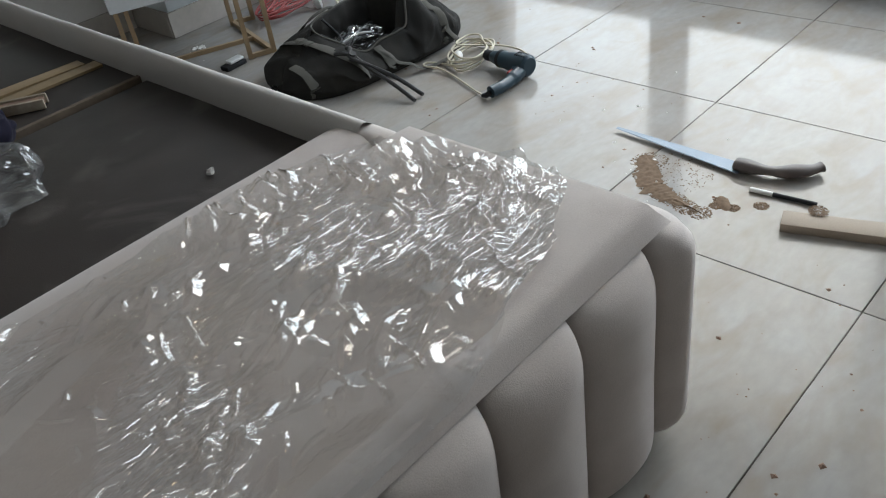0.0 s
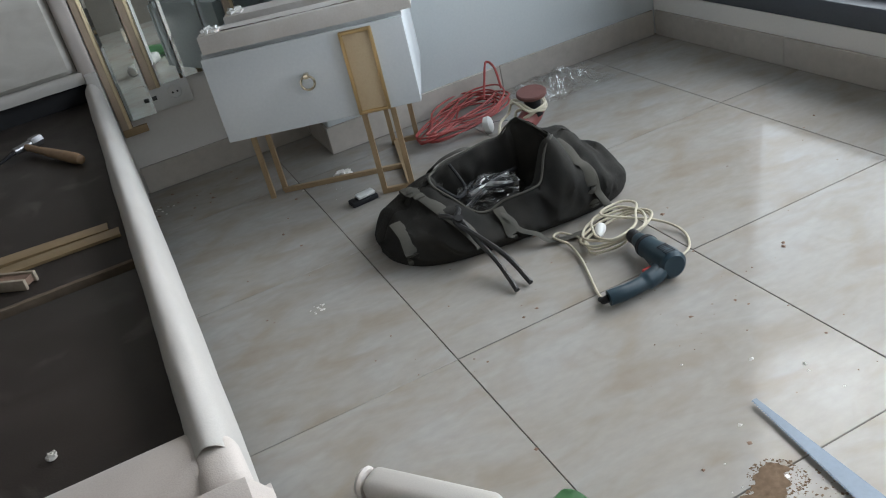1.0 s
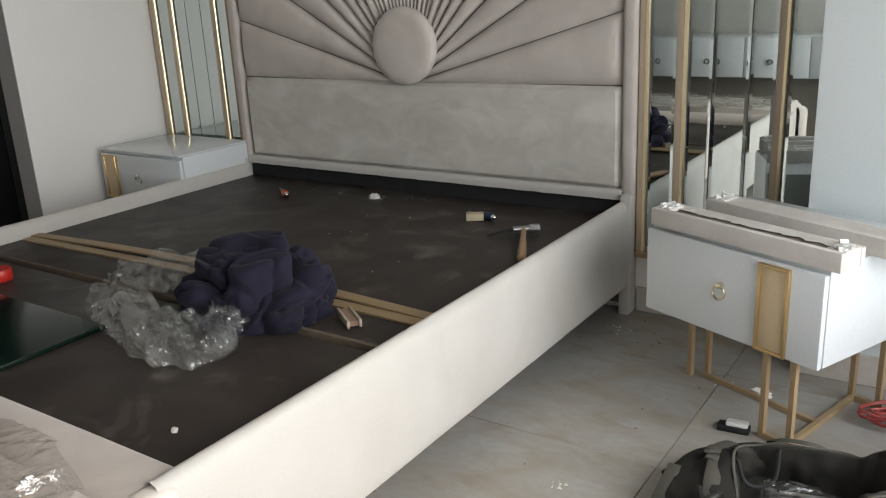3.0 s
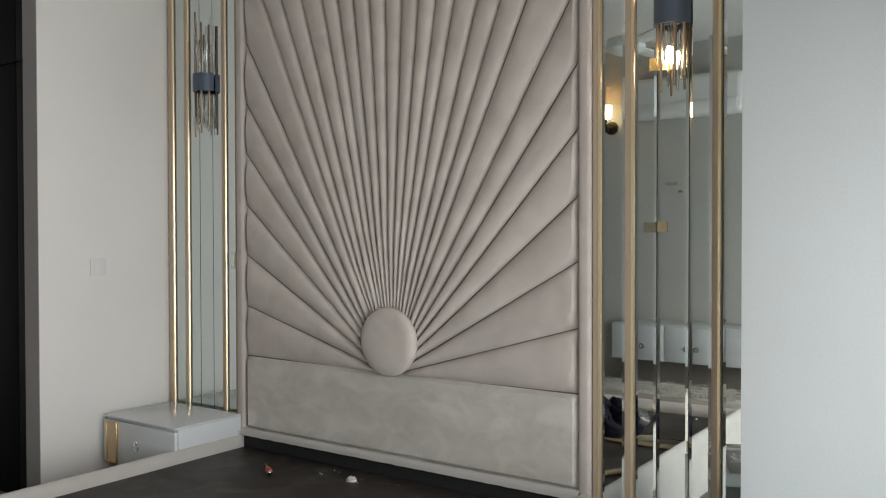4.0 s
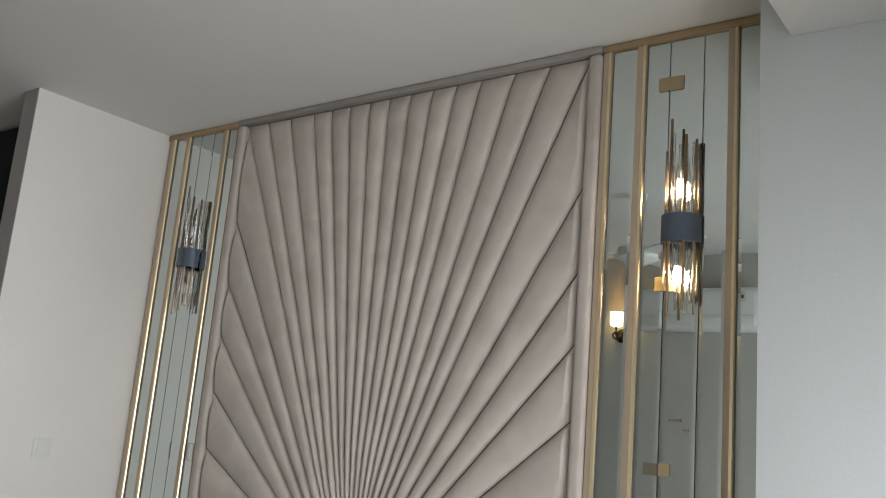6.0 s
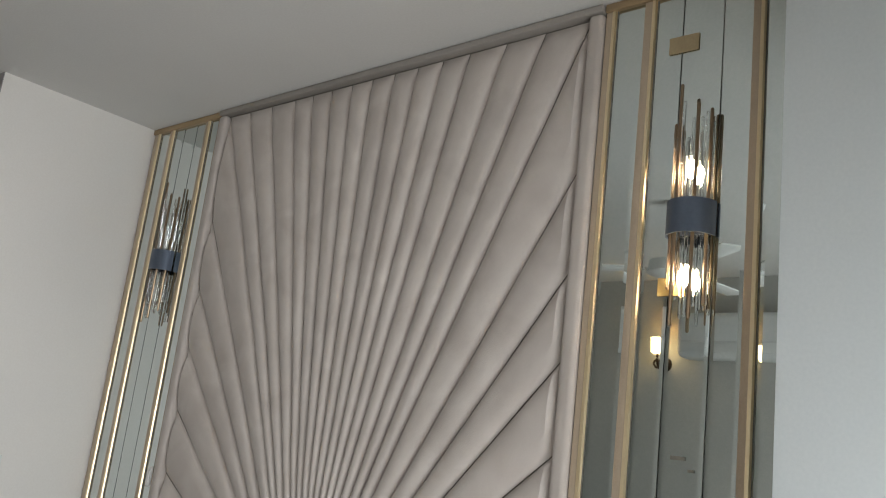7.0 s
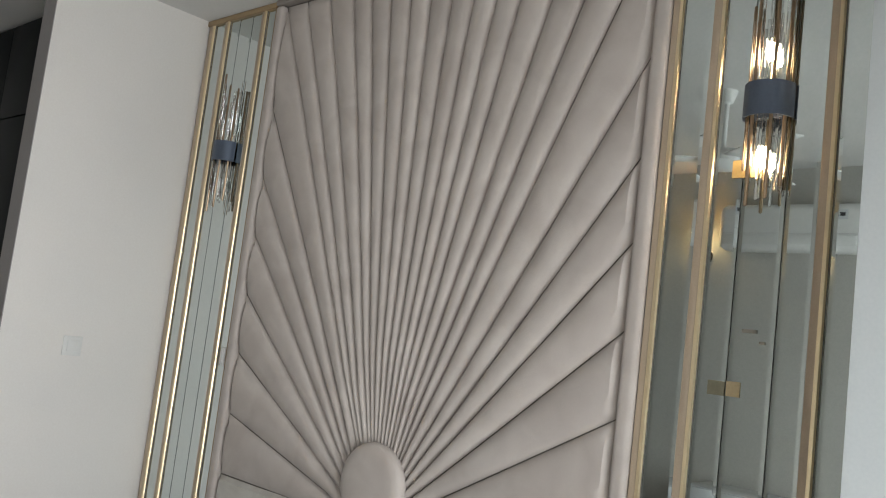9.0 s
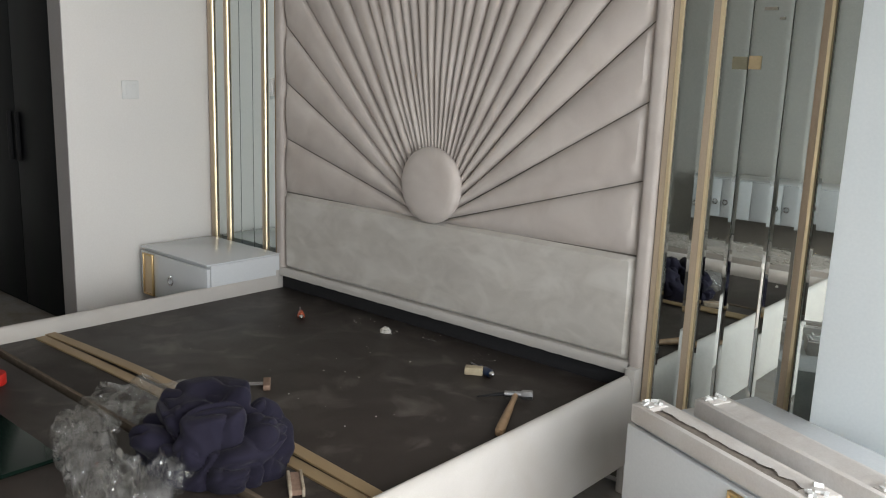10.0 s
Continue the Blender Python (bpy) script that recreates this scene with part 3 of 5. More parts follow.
def channel(cx, w, depth=0.064, h=0.402):
    """One upright padded channel, bulging outward, pinched at its top and bottom."""
    def f(u, v):
        a = math.pi * u
        z = 0.012 + (h - 0.012) * v
        pinch = min(1, v / 0.16, (1 - v) / 0.17)
        p = math.sqrt(max(0, 1 - (1 - pinch) ** 2))
        n = noise.noise(Vector((cx * 9, u * 3, z * 6))) * 0.002
        return (cx - math.cos(a) * w * 0.5 * (0.93 + 0.07 * p), -2.611 - (math.sin(a) ** 0.55) * depth * (0.12 + 0.88 * p) - n, z)
    return sheet(16, 28, f)


edges = [0.940 - 0.1665 * k for k in range(12)] + [-1.0]
for a, b in zip(edges, edges[1:]):
    part("channel", channel((a + b) / 2, a - b - 0.002), VELVET, bench)
bend = spline([(0.943, -2.618, 0), (0.952, -2.652, 0), (0.985, -2.674, 0), (1.022, -2.658, 0), (1.043, -2.618, 0), (1.042, -2.560, 0), (1.015, -2.535, 0)], 6)


def corner_channel(u, v):
    p = bend[round(u * (len(bend) - 1))]
    cap = max(0, (v - 0.85) / 0.15)  # the top closes inward over the corner
    v = min(1, v / 0.85)
    pinch = min(1, v / 0.16, (1 - v) / 0.12)
    k = (0.5 + 0.5 * math.sqrt(max(0, 1 - (1 - pinch) ** 2))) * (1 - cap)
    return (0.955 + (p.x - 0.955) * k, -2.565 + (p.y + 2.565) * k, 0.012 + 0.392 * v + 0.012 * cap)


part("corner_channel", sheet(36, 28, corner_channel), VELVET, bench)
part("side_cushion", sheet(14, 24, lambda u, v: (0.985 + 0.032 * (math.sin(math.pi * u) ** 0.5) * math.sqrt(max(0, 1 - (1 - min(1, v / 0.15, (1 - v) / 0.1)) ** 2)), -2.535 + 0.36 * u, 0.012 + 0.388 * v)), VELVET, bench)

# ---- night stands ----
def night_stand(name, label, m, w=0.555, d=0.46, h0=0.268, h1=0.522, legs=True, lid=False):
    """White drawer box with a gold inset panel, a ring pull and a thin gold tube stand. Front faces -y, origin at the front left foot."""
    e = thing(name, label, "night stand", m, "night stands")
    part("body", box(0.0, w, 0.022, d, h0, h1, 0.003), LACQUER, e)
    dr = part("drawer_front", box(0.0, w, 0.0, 0.019, h0, h1 - 0.012, 0.004), LACQUER, e)
    px = w * 0.69 if not lid else w * 0.06
    part("gold_inset", box(px, px + 0.082, -0.006, 0.001, h0 + 0.004, h1 - 0.022, 0.001), INSET, dr)
    for a, b, c, q in ((px - 0.004, px + 0.006, h0 + 0.002, h1 - 0.018), (px + 0.076, px + 0.086, h0 + 0.002, h1 - 0.018), (px, px + 0.08, h0 + 0.002, h0 + 0.012), (px, px + 0.08, h1 - 0.028, h1 - 0.018)):
        part("gold_bead", box(a, b, -0.012, 0.0, c, q, 0.003), GOLD, dr)
    kx, kz = w * 0.48 if not lid else w * 0.5, (h0 + h1) / 2 + 0.005
    ring = [(kx + 0.019 * math.sin(t), -0.014, kz - 0.008 - 0.019 * math.cos(t)) for t in (2 * math.pi * k / 28 for k in range(28))]
    pull = part("ring_pull", tube(ring, 0.0035, 8, closed=True), CHROME if lid else PALE_GOLD, dr)
    part("boss", box(kx - 0.007, kx + 0.007, -0.018, 0.0, kz + 0.004, kz + 0.018, 0.002), CHROME if lid else PALE_GOLD, pull)
    if lid:
        part("glass_top", box(0.0, w, 0.0, d, h1 + 0.001, h1 + 0.009, 0.002), LACQUER, e)
    return e


def bar(a, b, s=0.009):
    """A square tube between two points."""
    a, b = Vector(a), Vector(b)
    bm = bmesh.new()
    bmesh.ops.create_cube(bm, size=1)
    d = b - a
    q = d.to_track_quat("Z", "Y").to_matrix().to_4x4()
    bmesh.ops.transform(bm, matrix=Matrix.Translation((a + b) / 2) @ q @ Matrix.Diagonal((s * 2, s * 2, d.length, 1)), verts=bm.verts)
    return bm


NS = pose(1.246, -0.588, 0, 0, 0, -23.2)
ns_r = night_stand("night_stand", "white lacquer night stand with gold panel, without its top", NS)
W, D = 0.555, 0.46
for x, y in ((0.018, 0.185), (0.052, 0.225), (0.385, 0.045), (0.468, 0.045), (0.405, 0.42), (0.485, 0.42)):
    part("leg", bar((x, y, 0.0), (x, y, 0.268), 0.0075), GOLD_MATTE, ns_r)
part("foot_bar", bar((0.385, 0.045, 0.008), (0.468, 0.045, 0.008), 0.0072), GOLD_MATTE, ns_r)
part("foot_bar", bar((0.405, 0.42, 0.008), (0.485, 0.42, 0.008), 0.0072), GOLD_MATTE, ns_r)
part("foot_bar", bar((0.462, 0.052, 0.008), (0.412, 0.413, 0.008), 0.0072), GOLD_MATTE, ns_r)
part("stretcher", bar((0.052, 0.207, 0.008), (0.435, 0.207, 0.008), 0.0070), GOLD_MATTE, ns_r)


TORN_CORE = material("torn_grey_core", (0.24, 0.205, 0.17), 0.9, alt=(0.17, 0.14, 0.115), scale=60, amount=0.8, bump=0.5)


def battens(y0, y1, x0, x1, seed):
    e = thing("loose_batten", "rough white board channel lying on the opened night stand", "batten", NS @ pose(0, 0, 0.522, 0, 0, 1.5 * seed), "boards on the night stand")
    part("side", box(x0, x1, y0, y0 + 0.018, 0.0, 0.048, 0.002), BOARD, e)
    part("side", box(x0, x1, y1 - 0.018, y1, 0.0, 0.046, 0.002), BOARD, e)
    part("base", box(x0 + 0.05, x1 - 0.05, y0 + 0.018, y1 - 0.018, 0.0, 0.039, 0.0), TORN_CORE, e, "torn grey-brown core")
    for x in (x0, x1 - 0.05):
        part("end_block", box(x, x + 0.05, y0 + 0.018, y1 - 0.018, 0.001, 0.05, 0.003), BOARD, e)
    cover = 0.028 if seed > 0 else 0.066
    rip = random.Random(int(seed * 10) + 40)

    def facing(u, v):
        x = x0 + 0.048 + (x1 - x0 - 0.096) * u
        rag = 0.010 * noise.noise(Vector((u * 16, seed * 4, 1))) + 0.005 * noise.noise(Vector((u * 60, seed, 4)))
        return (x, y1 - 0.017 - (cover + rag) * v, 0.047 - 0.004 * v + 0.002 * noise.noise(Vector((u * 30, v * 3, seed))))
    part("torn_facing", sheet(90, 5, facing), BOARD, e)
    for x in (x0 + 0.025, x1 - 0.025):
        bm = bmesh.new()
        for k in range(7):
            q = rip.uniform(0, 6.28)
            c = Vector((x + rip.uniform(-0.018, 0.018), (y0 + y1) / 2 + rip.uniform(-0.026, 0.026), 0.0485))
            box(-0.010, 0.010, -0.004, 0.004, 0.0, rip.uniform(0.003, 0.011), 0.0, bm=bm)
            bmesh.ops.transform(bm, matrix=Matrix.Translation(c) @ pose(0, 0, 0, rip.uniform(-25, 25), rip.uniform(-25, 25), math.degrees(q)), verts=bm.verts[-8:])
        part("torn_foam", bm, PLASTIC_W, e, "torn white foam scraps")
    return e


battens(0.0, 0.098, 0.012, 0.585, 0.5)
battens(0.185, 0.285, 0.045, 0.63, -0.5)

ns_l = night_stand("night_stand", "white lacquer night stand with glossy top beside the side wall", pose(-1.512, -0.440, 0), 0.566, 0.405, 0.298, 0.524, lid=True)
for x0, x1 in ((0.06, 0.15), (0.40, 0.49)):
    for y in (0.05, D - 0.05):
        part("leg", bar((x0, y, 0.0), (x0, y, 0.285)), GOLD_MATTE, ns_l)
        part("leg", bar((x1, y, 0.0), (x1, y, 0.285)), GOLD_MATTE, ns_l)

# ---- wardrobe beyond the side wall ----
ward = thing("wardrobe", "tall black lacquered fitted wardrobe with dark handles", "wardrobe", pose(0, 0, 0))
part("carcass", box(-4.15, -1.68, -0.50, 0.06, 0.0, 2.915), WARDROBE, ward)
for k in range(5):
    x = -4.15 + 0.494 * k
    d = part("door", box(x + 0.002, x + 0.492, -0.522, -0.502, 0.02, 2.38, 0.003), WARDROBE, ward)
    part("handle", box(x + (0.43 if k % 2 == 0 else 0.04), x + (0.45 if k % 2 == 0 else 0.06), -0.545, -0.523, 0.85, 1.12, 0.004), BLACK, d)
    part("top_door", box(x + 0.002, x + 0.492, -0.522, -0.502, 2.386, 2.90, 0.003), WARDROBE, ward)

ROD_GOLD = material("bronze_gold_rod", (0.30, 0.215, 0.14), 0.3, 0.7, scale=12, amount=0.3, bump=0.0)

# ---- crystal wall lamps on the mirrors ----
def wall_lamp(x, z, lit, label):
    """A half-round lamp whose flat side lies on the mirror."""
    e = thing("wall_lamp", label, "wall lamp", pose(x, Y_M - 0.006, z), "wall lamps")
    rnd = random.Random(11)
    TALL = {1: 0.30, 4: 0.31, 8: 0.37, 11: 0.27}
    bm = bmesh.new()
    rings = []
    for r, h in ((0.061, -0.046), (0.066, -0.046), (0.066, 0.046), (0.061, 0.046)):
        rings.append([bm.verts.new((r * math.cos(math.pi * k / 24), -r * math.sin(math.pi * k / 24), h)) for k in range(25)])
    for i in range(4):
        a, b = rings[i], rings[(i + 1) % 4]
        for k in range(24):
            bm.faces.new((a[k], a[k + 1], b[k + 1], b[k]))
    part("band", bm, DARK_GREY, e, "dark slate metal band")
    part("back_plate", box(-0.045, 0.045, -0.003, 0.001, -0.04, 0.04, 0.001), DARK_GREY, e)
    part("inner_plate", sheet(12, 2, lambda u, v: (0.060 * math.cos(math.pi * u) * (1 - v), -0.060 * math.sin(math.pi * u) * (1 - v) - 0.003, 0.0)), DARK_GREY, e)
    for k in range(13):
        a = math.pi * (k + 0.5) / 13
        R = 0.053 if k % 3 else 0.044
        rx, ry = R * math.cos(a), -R * math.sin(a)
        hi, lo = 0.20 + 0.17 * rnd.random(), -0.18 - 0.11 * rnd.random()
        gold = k in TALL
        hi = TALL.get(k, hi)
        r = 0.0050 if gold else 0.0046
        part("rod", lathe([(r * 0.6, lo), (r, lo + 0.004), (r, hi - 0.004), (r * 0.6, hi)], 8, pose(rx, ry, 0)), ROD_GOLD if gold else CLEAR, e)
    for z0, r in ((0.135, 0.013), (-0.15, 0.016)):
        part("bulb", lathe([(0.004, -0.03), (r * 0.8, -0.018), (r, 0.0), (r * 0.75, 0.018), (0.003, 0.03)], 14, pose(0, -0.024, z0)), BULB if lit else PLASTIC_W, e, "glowing warm bulb" if lit else "")
    return e


wall_lamp(1.295, 2.229, True, "lit wall lamp of glass and gold rods in a slate band")
wall_lamp(-1.235, 2.243, False, "unlit wall lamp of glass and gold rods in a slate band")

# ---- switches and sockets ----
SOCKET_DARK = material("socket_hole", (0.05, 0.05, 0.05), 0.5, scale=10)
sw = thing("light_switch", "square white plastic wall switch on the side wall", "switch", pose(X_L, -0.437, 1.281))
part("plate", box(0.0, 0.008, -0.043, 0.043, -0.043, 0.043, 0.003), PLASTIC_W, sw)
part("rocker", box(0.008, 0.013, -0.026, 0.026, -0.026, 0.026, 0.002), PLASTIC_W, sw)
so = thing("socket_plate", "white wall socket plate below the mirror panel", "socket", pose(1.152, 0.008, 0.309))
part("plate", box(-0.092, 0.092, -0.012, 0.004, -0.047, 0.047, 0.004), PLASTIC_W, so)
part("socket", lathe([(0.026, 0.0), (0.026, 0.006), (0.020, 0.006), (0.019, 0.001)], 24, pose(0.042, -0.012, 0, 90)), PLASTIC_W, so)
for dx in (0.034, 0.050):
    part("hole", lathe([(0.0035, 0), (0.0035, 0.004)], 10, pose(dx, -0.012, 0, 90)), SOCKET_DARK, so)
for dx in (-0.055, -0.028):
    part("outlet", box(dx - 0.008, dx + 0.008, -0.014, -0.0125, -0.007, 0.007, 0.001), SOCKET_DARK, so)
so2 = thing("light_switch", "white plastic switch plate beside the headboard", "switch", pose(-1.024, -0.012, 1.316))
part("plate", box(-0.014, 0.014, -0.008, 0.006, -0.04, 0.04, 0.002), PLASTIC_W, so2)
part("rocker", box(-0.009, 0.009, -0.012, -0.008, -0.022, 0.022, 0.001), PLASTIC_W, so2)

# ---- things on the bed deck ----
ZD = 0.369
STRIP = material("gold_veneer_strip", (0.33, 0.235, 0.13), 0.5, alt=(0.27, 0.19, 0.10), scale=5, amount=0.6, bump=0.05, stretch=(0.3, 4, 4), metal=0.2)
for k, (ya, yb, bow) in enumerate(((-1.153, -1.153, 0.026), (-1.199, -1.199, 0.024))):
    e = thing("trim_strip", "long gold-brown trim strip lying across the deck", "trim strip", pose(0, 0, ZD), "trim strips")

    def strip(u, v, ya=ya, yb=yb, bow=bow):
        x = -0.925 + 0.02 * k + 1.82 * u
        y = ya + (yb - ya) * u + bow * math.sin(math.pi * u)
        sec = [(-0.0205, 0.0), (-0.0205, 0.006), (0.017, 0.007), (0.0205, 0.005), (0.0205, 0.0)]
        q = v * 4
        i = min(int(q), 3)
        f = q - i
        return (x, y + sec[i][0] * (1 - f) + sec[i + 1][0] * f, sec[i][1] * (1 - f) + sec[i + 1][1] * f + 0.012 * math.sin(math.pi * u) * (k == 0))
    part("strip", sheet(40, 4, strip), STRIP, e)

NAVY = material("navy_fleece", (0.015, 0.0135, 0.024), 0.95, alt=(0.023, 0.021, 0.034), scale=14, amount=0.7, fine=600, bump=0.3, bump_fine=0.4, sheen=0.06, spec=0.08)


def heap(rx, ry, h, seed, folds, amp, sharp, nu=84, nv=44):
    """A crumpled heap: a dome pushed in and out along wandering folds."""
    def f(u, v):
        a = 2 * math.pi * u
        p = v * math.pi * 0.5
        c, s = math.cos(p) ** 0.6, math.sin(p)
        o = Vector((math.cos(a) * c, math.sin(a) * c, s))
        d = o * folds + Vector((seed, seed * 0.7, seed * 1.3))
        d += 0.8 * Vector((noise.noise(d * 0.8 + Vector((9, 0, 0))), noise.noise(d * 0.8 + Vector((0, 9, 0))), noise.noise(d * 0.8 + Vector((0, 0, 9)))))
        lump = noise.noise(d * 0.6) * 0.45
        crease = (min(1, abs(noise.noise(d)) * sharp) ** 0.6 - 0.6) * 0.6
        fine = (min(1, abs(noise.noise(d * 2.2 + Vector((4, 4, 4)))) * sharp) ** 0.7 - 0.6) * 0.16
        g = 1 + amp * (lump + crease + fine) * (0.35 + 0.65 * min(1, s * 3))
        return (rx * o.x * g, ry * o.y * g, max(0.002, h * s * g + 0.002))
    return sheet(nu, nv, f)



solid("jacket", heap(0.208, 0.168, 0.165, 6.3, 1.4, 0.55, 2.4, 190, 90), NAVY, "crumpled navy fleece jacket heaped on the deck", "jacket").matrix_world = pose(0.432, -1.325, ZD, 0, 0, 20)
FILM3 = film_material("thin_clear_film", (0.985, 0.985, 0.98), 0.14, 0.10, 0.03, 26, 0.7, 6.0)
FILM2 = film_material("crumpled_clear_bag", (0.975, 0.975, 0.965), 0.30, 0.06, 0.10, 16, 1.0, 5.0, 5.0, 0.10)


def bag_film(u, v):
    """A ring-shaped crumple of clear film with a hollow middle."""
    a = 2 * math.pi * u
    b = 2 * math.pi * v
    big = 1 + 0.22 * noise.noise(Vector((math.cos(a) * 1.5, math.sin(a) * 1.5, 4)))
    r = 0.080 + 0.035 * noise.noise(Vector((math.cos(a) * 2, math.sin(a) * 2, 8)))
    d = Vector((math.cos(a) * 5, math.sin(a) * 5, 3 * math.cos(b)))
    r *= 1 + 0.7 * noise.noise(d * 0.6) + 0.12 * (0.4 - abs(noise.noise(d * 1.9))) + 0.6 * (0.5 - abs(noise.noise(d * 0.9 + Vector((0, 0, 5)))))
    R = 0.20 * big
    return ((R + r * math.cos(b)) * math.cos(a) * 1.35, (R + r * math.cos(b)) * math.sin(a) * 0.85, max(0.002, 0.055 + r * 1.15 * math.sin(b)))


solid("clear_plastic_bag", sheet(220, 60, bag_film), FILM2, "crumpled clear plastic bag beside the jacket", "plastic bag").matrix_world = pose(0.205, -1.425, ZD, 0, 0, -28) @ Matrix.Diagonal((0.98, 0.84, 0.50, 1))

GREEN_G = material("dark_green_glass", (0.004, 0.011, 0.008), 0.15, spec=0.2, scale=4, amount=0.3, bump=0.0)
solid("glass_sheet", box(-0.80, 0.145, -2.03, -1.605, ZD, ZD + 0.012, 0.002), GREEN_G, "dark green glass sheet lying on the deck", "glass sheet")
RED = material("red_plastic", (0.50, 0.022, 0.015), 0.4, scale=10, amount=0.3, bump=0.0)
tp = thing("tape_roll", "small red roll of tape standing on the deck", "tape roll", pose(-0.535, -1.512, ZD))
part("roll", lathe([(0.024, 0.0), (0.036, 0.0), (0.038, 0.003), (0.038, 0.035), (0.036, 0.038), (0.024, 0.038)], 28), RED, tp)
part("core", lathe([(0.0235, 0.002), (0.0235, 0.036), (0.020, 0.036), (0.020, 0.002)], 20), PLASTIC_W, tp)

WOOD = material("ash_wood_handle", (0.34, 0.22, 0.125), 0.55, alt=(0.24, 0.15, 0.08), scale=14, amount=0.7, bump=0.15, stretch=(4, 4, 0.5))


def from_to(a, b):
    """Pose at a whose z axis points to b."""
    a, b = Vector(a), Vector(b)
    return Matrix.Translation(a) @ (b - a).to_track_quat("Z", "Y").to_matrix().to_4x4()


ham = thing("hammer", "carpenter's hammer with wooden handle lying on the deck", "hammer", pose(0, 0, 0))
m = from_to((0.745, -0.405, ZD + 0.02), (0.872, -0.655, ZD + 0.013))
part("handle", lathe([(0.008, -0.015), (0.010, 0.0), (0.0095, 0.05), (0.012, 0.12), (0.0145, 0.20), (0.015, 0.26), (0.012, 0.28), (0.004, 0.284)], 14, m), WOOD, ham)
hd = Vector((0.80, 0.60, 0)).normalized()
c0 = Vector((0.735, -0.39, ZD + 0.022))
part("head", lathe([(0.013, 0.02), (0.016, 0.024), (0.016, 0.055), (0.012, 0.058)], 6, from_to(c0, c0 + hd)), STEEL, ham)
part("neck", lathe([(0.010, -0.035), (0.011, 0.021)], 10, from_to(c0, c0 + hd)), STEEL, ham)
part("claw", tube([c0 - hd * 0.034, c0 - hd * 0.07 + Vector((0, 0, -0.006)), c0 - hd * 0.125 + Vector((0, 0, -0.016))], [0.010, 0.008, 0.004], 8, flat=0.55), BLACK, ham, "dark forged claw")


def screwdriver(a, b, mat, label, grip=0.095):
    e = thing("screwdriver", label, "screwdriver", pose(0, 0, 0), "screwdrivers")
    m = from_to(a, b)
    L = (Vector(b) - Vector(a)).length
    part("shaft", lathe([(0.0015, 0.0), (0.003, 0.006), (0.003, L - grip)], 8, m), STEEL, e)
    part("handle", lathe([(0.006, L - grip), (0.012, L - grip + 0.012), (0.010, L - grip + 0.028), (0.015, L - grip + 0.05), (0.0155, L - 0.015), (0.010, L - 0.004)], 10, m), mat, e)
    part("end_cap", lathe([(0.010, L - 0.004), (0.011, L + 0.004), (0.006, L + 0.012), (0.001, L + 0.014)], 12, m), CHROME, e)
    return e


ORANGE = material("orange_plastic", (0.55, 0.085, 0.025), 0.35, scale=10, amount=0.3, bump=0.0)
BLUE_H = material("dark_blue_plastic", (0.012, 0.025, 0.06), 0.35, scale=10, amount=0.3, bump=0.0)
screwdriver((-0.585, -0.205, ZD + 0.004), (-0.43, -0.325, ZD + 0.016), ORANGE, "screwdriver with an orange handle on the deck")
screwdriver((0.405, -0.215, ZD + 0.004), (0.555, -0.285, ZD + 0.016), BLUE_H, "screwdriver with a dark blue handle on the deck", 0.10)
solid("wood_block", box(-0.032, 0.032, -0.019, 0.019, 0.0, 0.026, 0.003), material("pale_wood", (0.50, 0.42, 0.28), 0.6, scale=20), "small pale wood offcut on the deck", "wood block").matrix_world = pose(0.482, -0.292, ZD, 0, 0, 32)
sq = thing("try_square", "steel try square with a wooden stock on the deck", "try square", pose(0.075, -0.885, ZD, 0, 0, 52))
part("blade", box(-0.20, 0.0, -0.012, 0.012, 0.006, 0.009, 0.0005), STEEL, sq)
part("stock", box(-0.012, 0.012, -0.05, 0.03, 0.0, 0.018, 0.003), CHIPWOOD, sq)
OFFCUT = material("dirty_profile", (0.42, 0.36, 0.28), 0.6, alt=(0.25, 0.19, 0.13), scale=30, amount=0.8, bump=0.2)
st = thing("profile_offcut", "short white and gold profile offcut on the deck", "offcut", pose(0.695, -1.265, ZD, 0, 0, -35))
part("channel", box(-0.055, 0.055, -0.020, -0.012, 0, 0.022, 0.002), OFFCUT, st)
part("channel", box(-0.055, 0.055, 0.012, 0.020, 0, 0.022, 0.002), OFFCUT, st)
part("core", box(-0.05, 0.05, -0.012, 0.012, 0.004, 0.018), CHIPWOOD, st)
rnd = random.Random(5)


def crumbs(name, label, spots, mat, lo, hi, n, flat=0.5):
    """Many small angular bits strewn round the spots."""
    bm = bmesh.new()
    for k in range(n):
        sx, sy, sz, rad = spots[k % len(spots)]
        a, d = rnd.random() * 6.28, rad * math.sqrt(rnd.random())
        s = lo + (hi - lo) * rnd.random() ** 2
        x, y = sx + d * math.cos(a), sy + d * math.sin(a)
        q = rnd.random() * 3.14
        h = s * flat * (0.5 + rnd.random())
        p = [bm.verts.new((x + s * math.cos(q + t) * (0.6 + 0.6 * rnd.random()), y + s * math.sin(q + t) * (0.6 + 0.6 * rnd.random()), sz)) for t in (0, 1.6, 3.1, 4.7)]
        t4 = bm.verts.new((x, y, sz + h))
        for i in range(4):
            bm.faces.new((p[i], p[(i + 1) % 4], t4))
    return solid(name, bm, mat, label, "debris", "stuff")


PLASTER = material("white_plaster_crumb", (0.70, 0.68, 0.64), 0.9, scale=60)
solid("paper_scrap", heap(0.024, 0.019, 0.016, 7.7, 3.0, 0.9, 2.4, 24, 10), PLASTER, "crumpled white paper scrap on the deck", "paper scrap").matrix_world = pose(-0.07, -0.184, ZD)
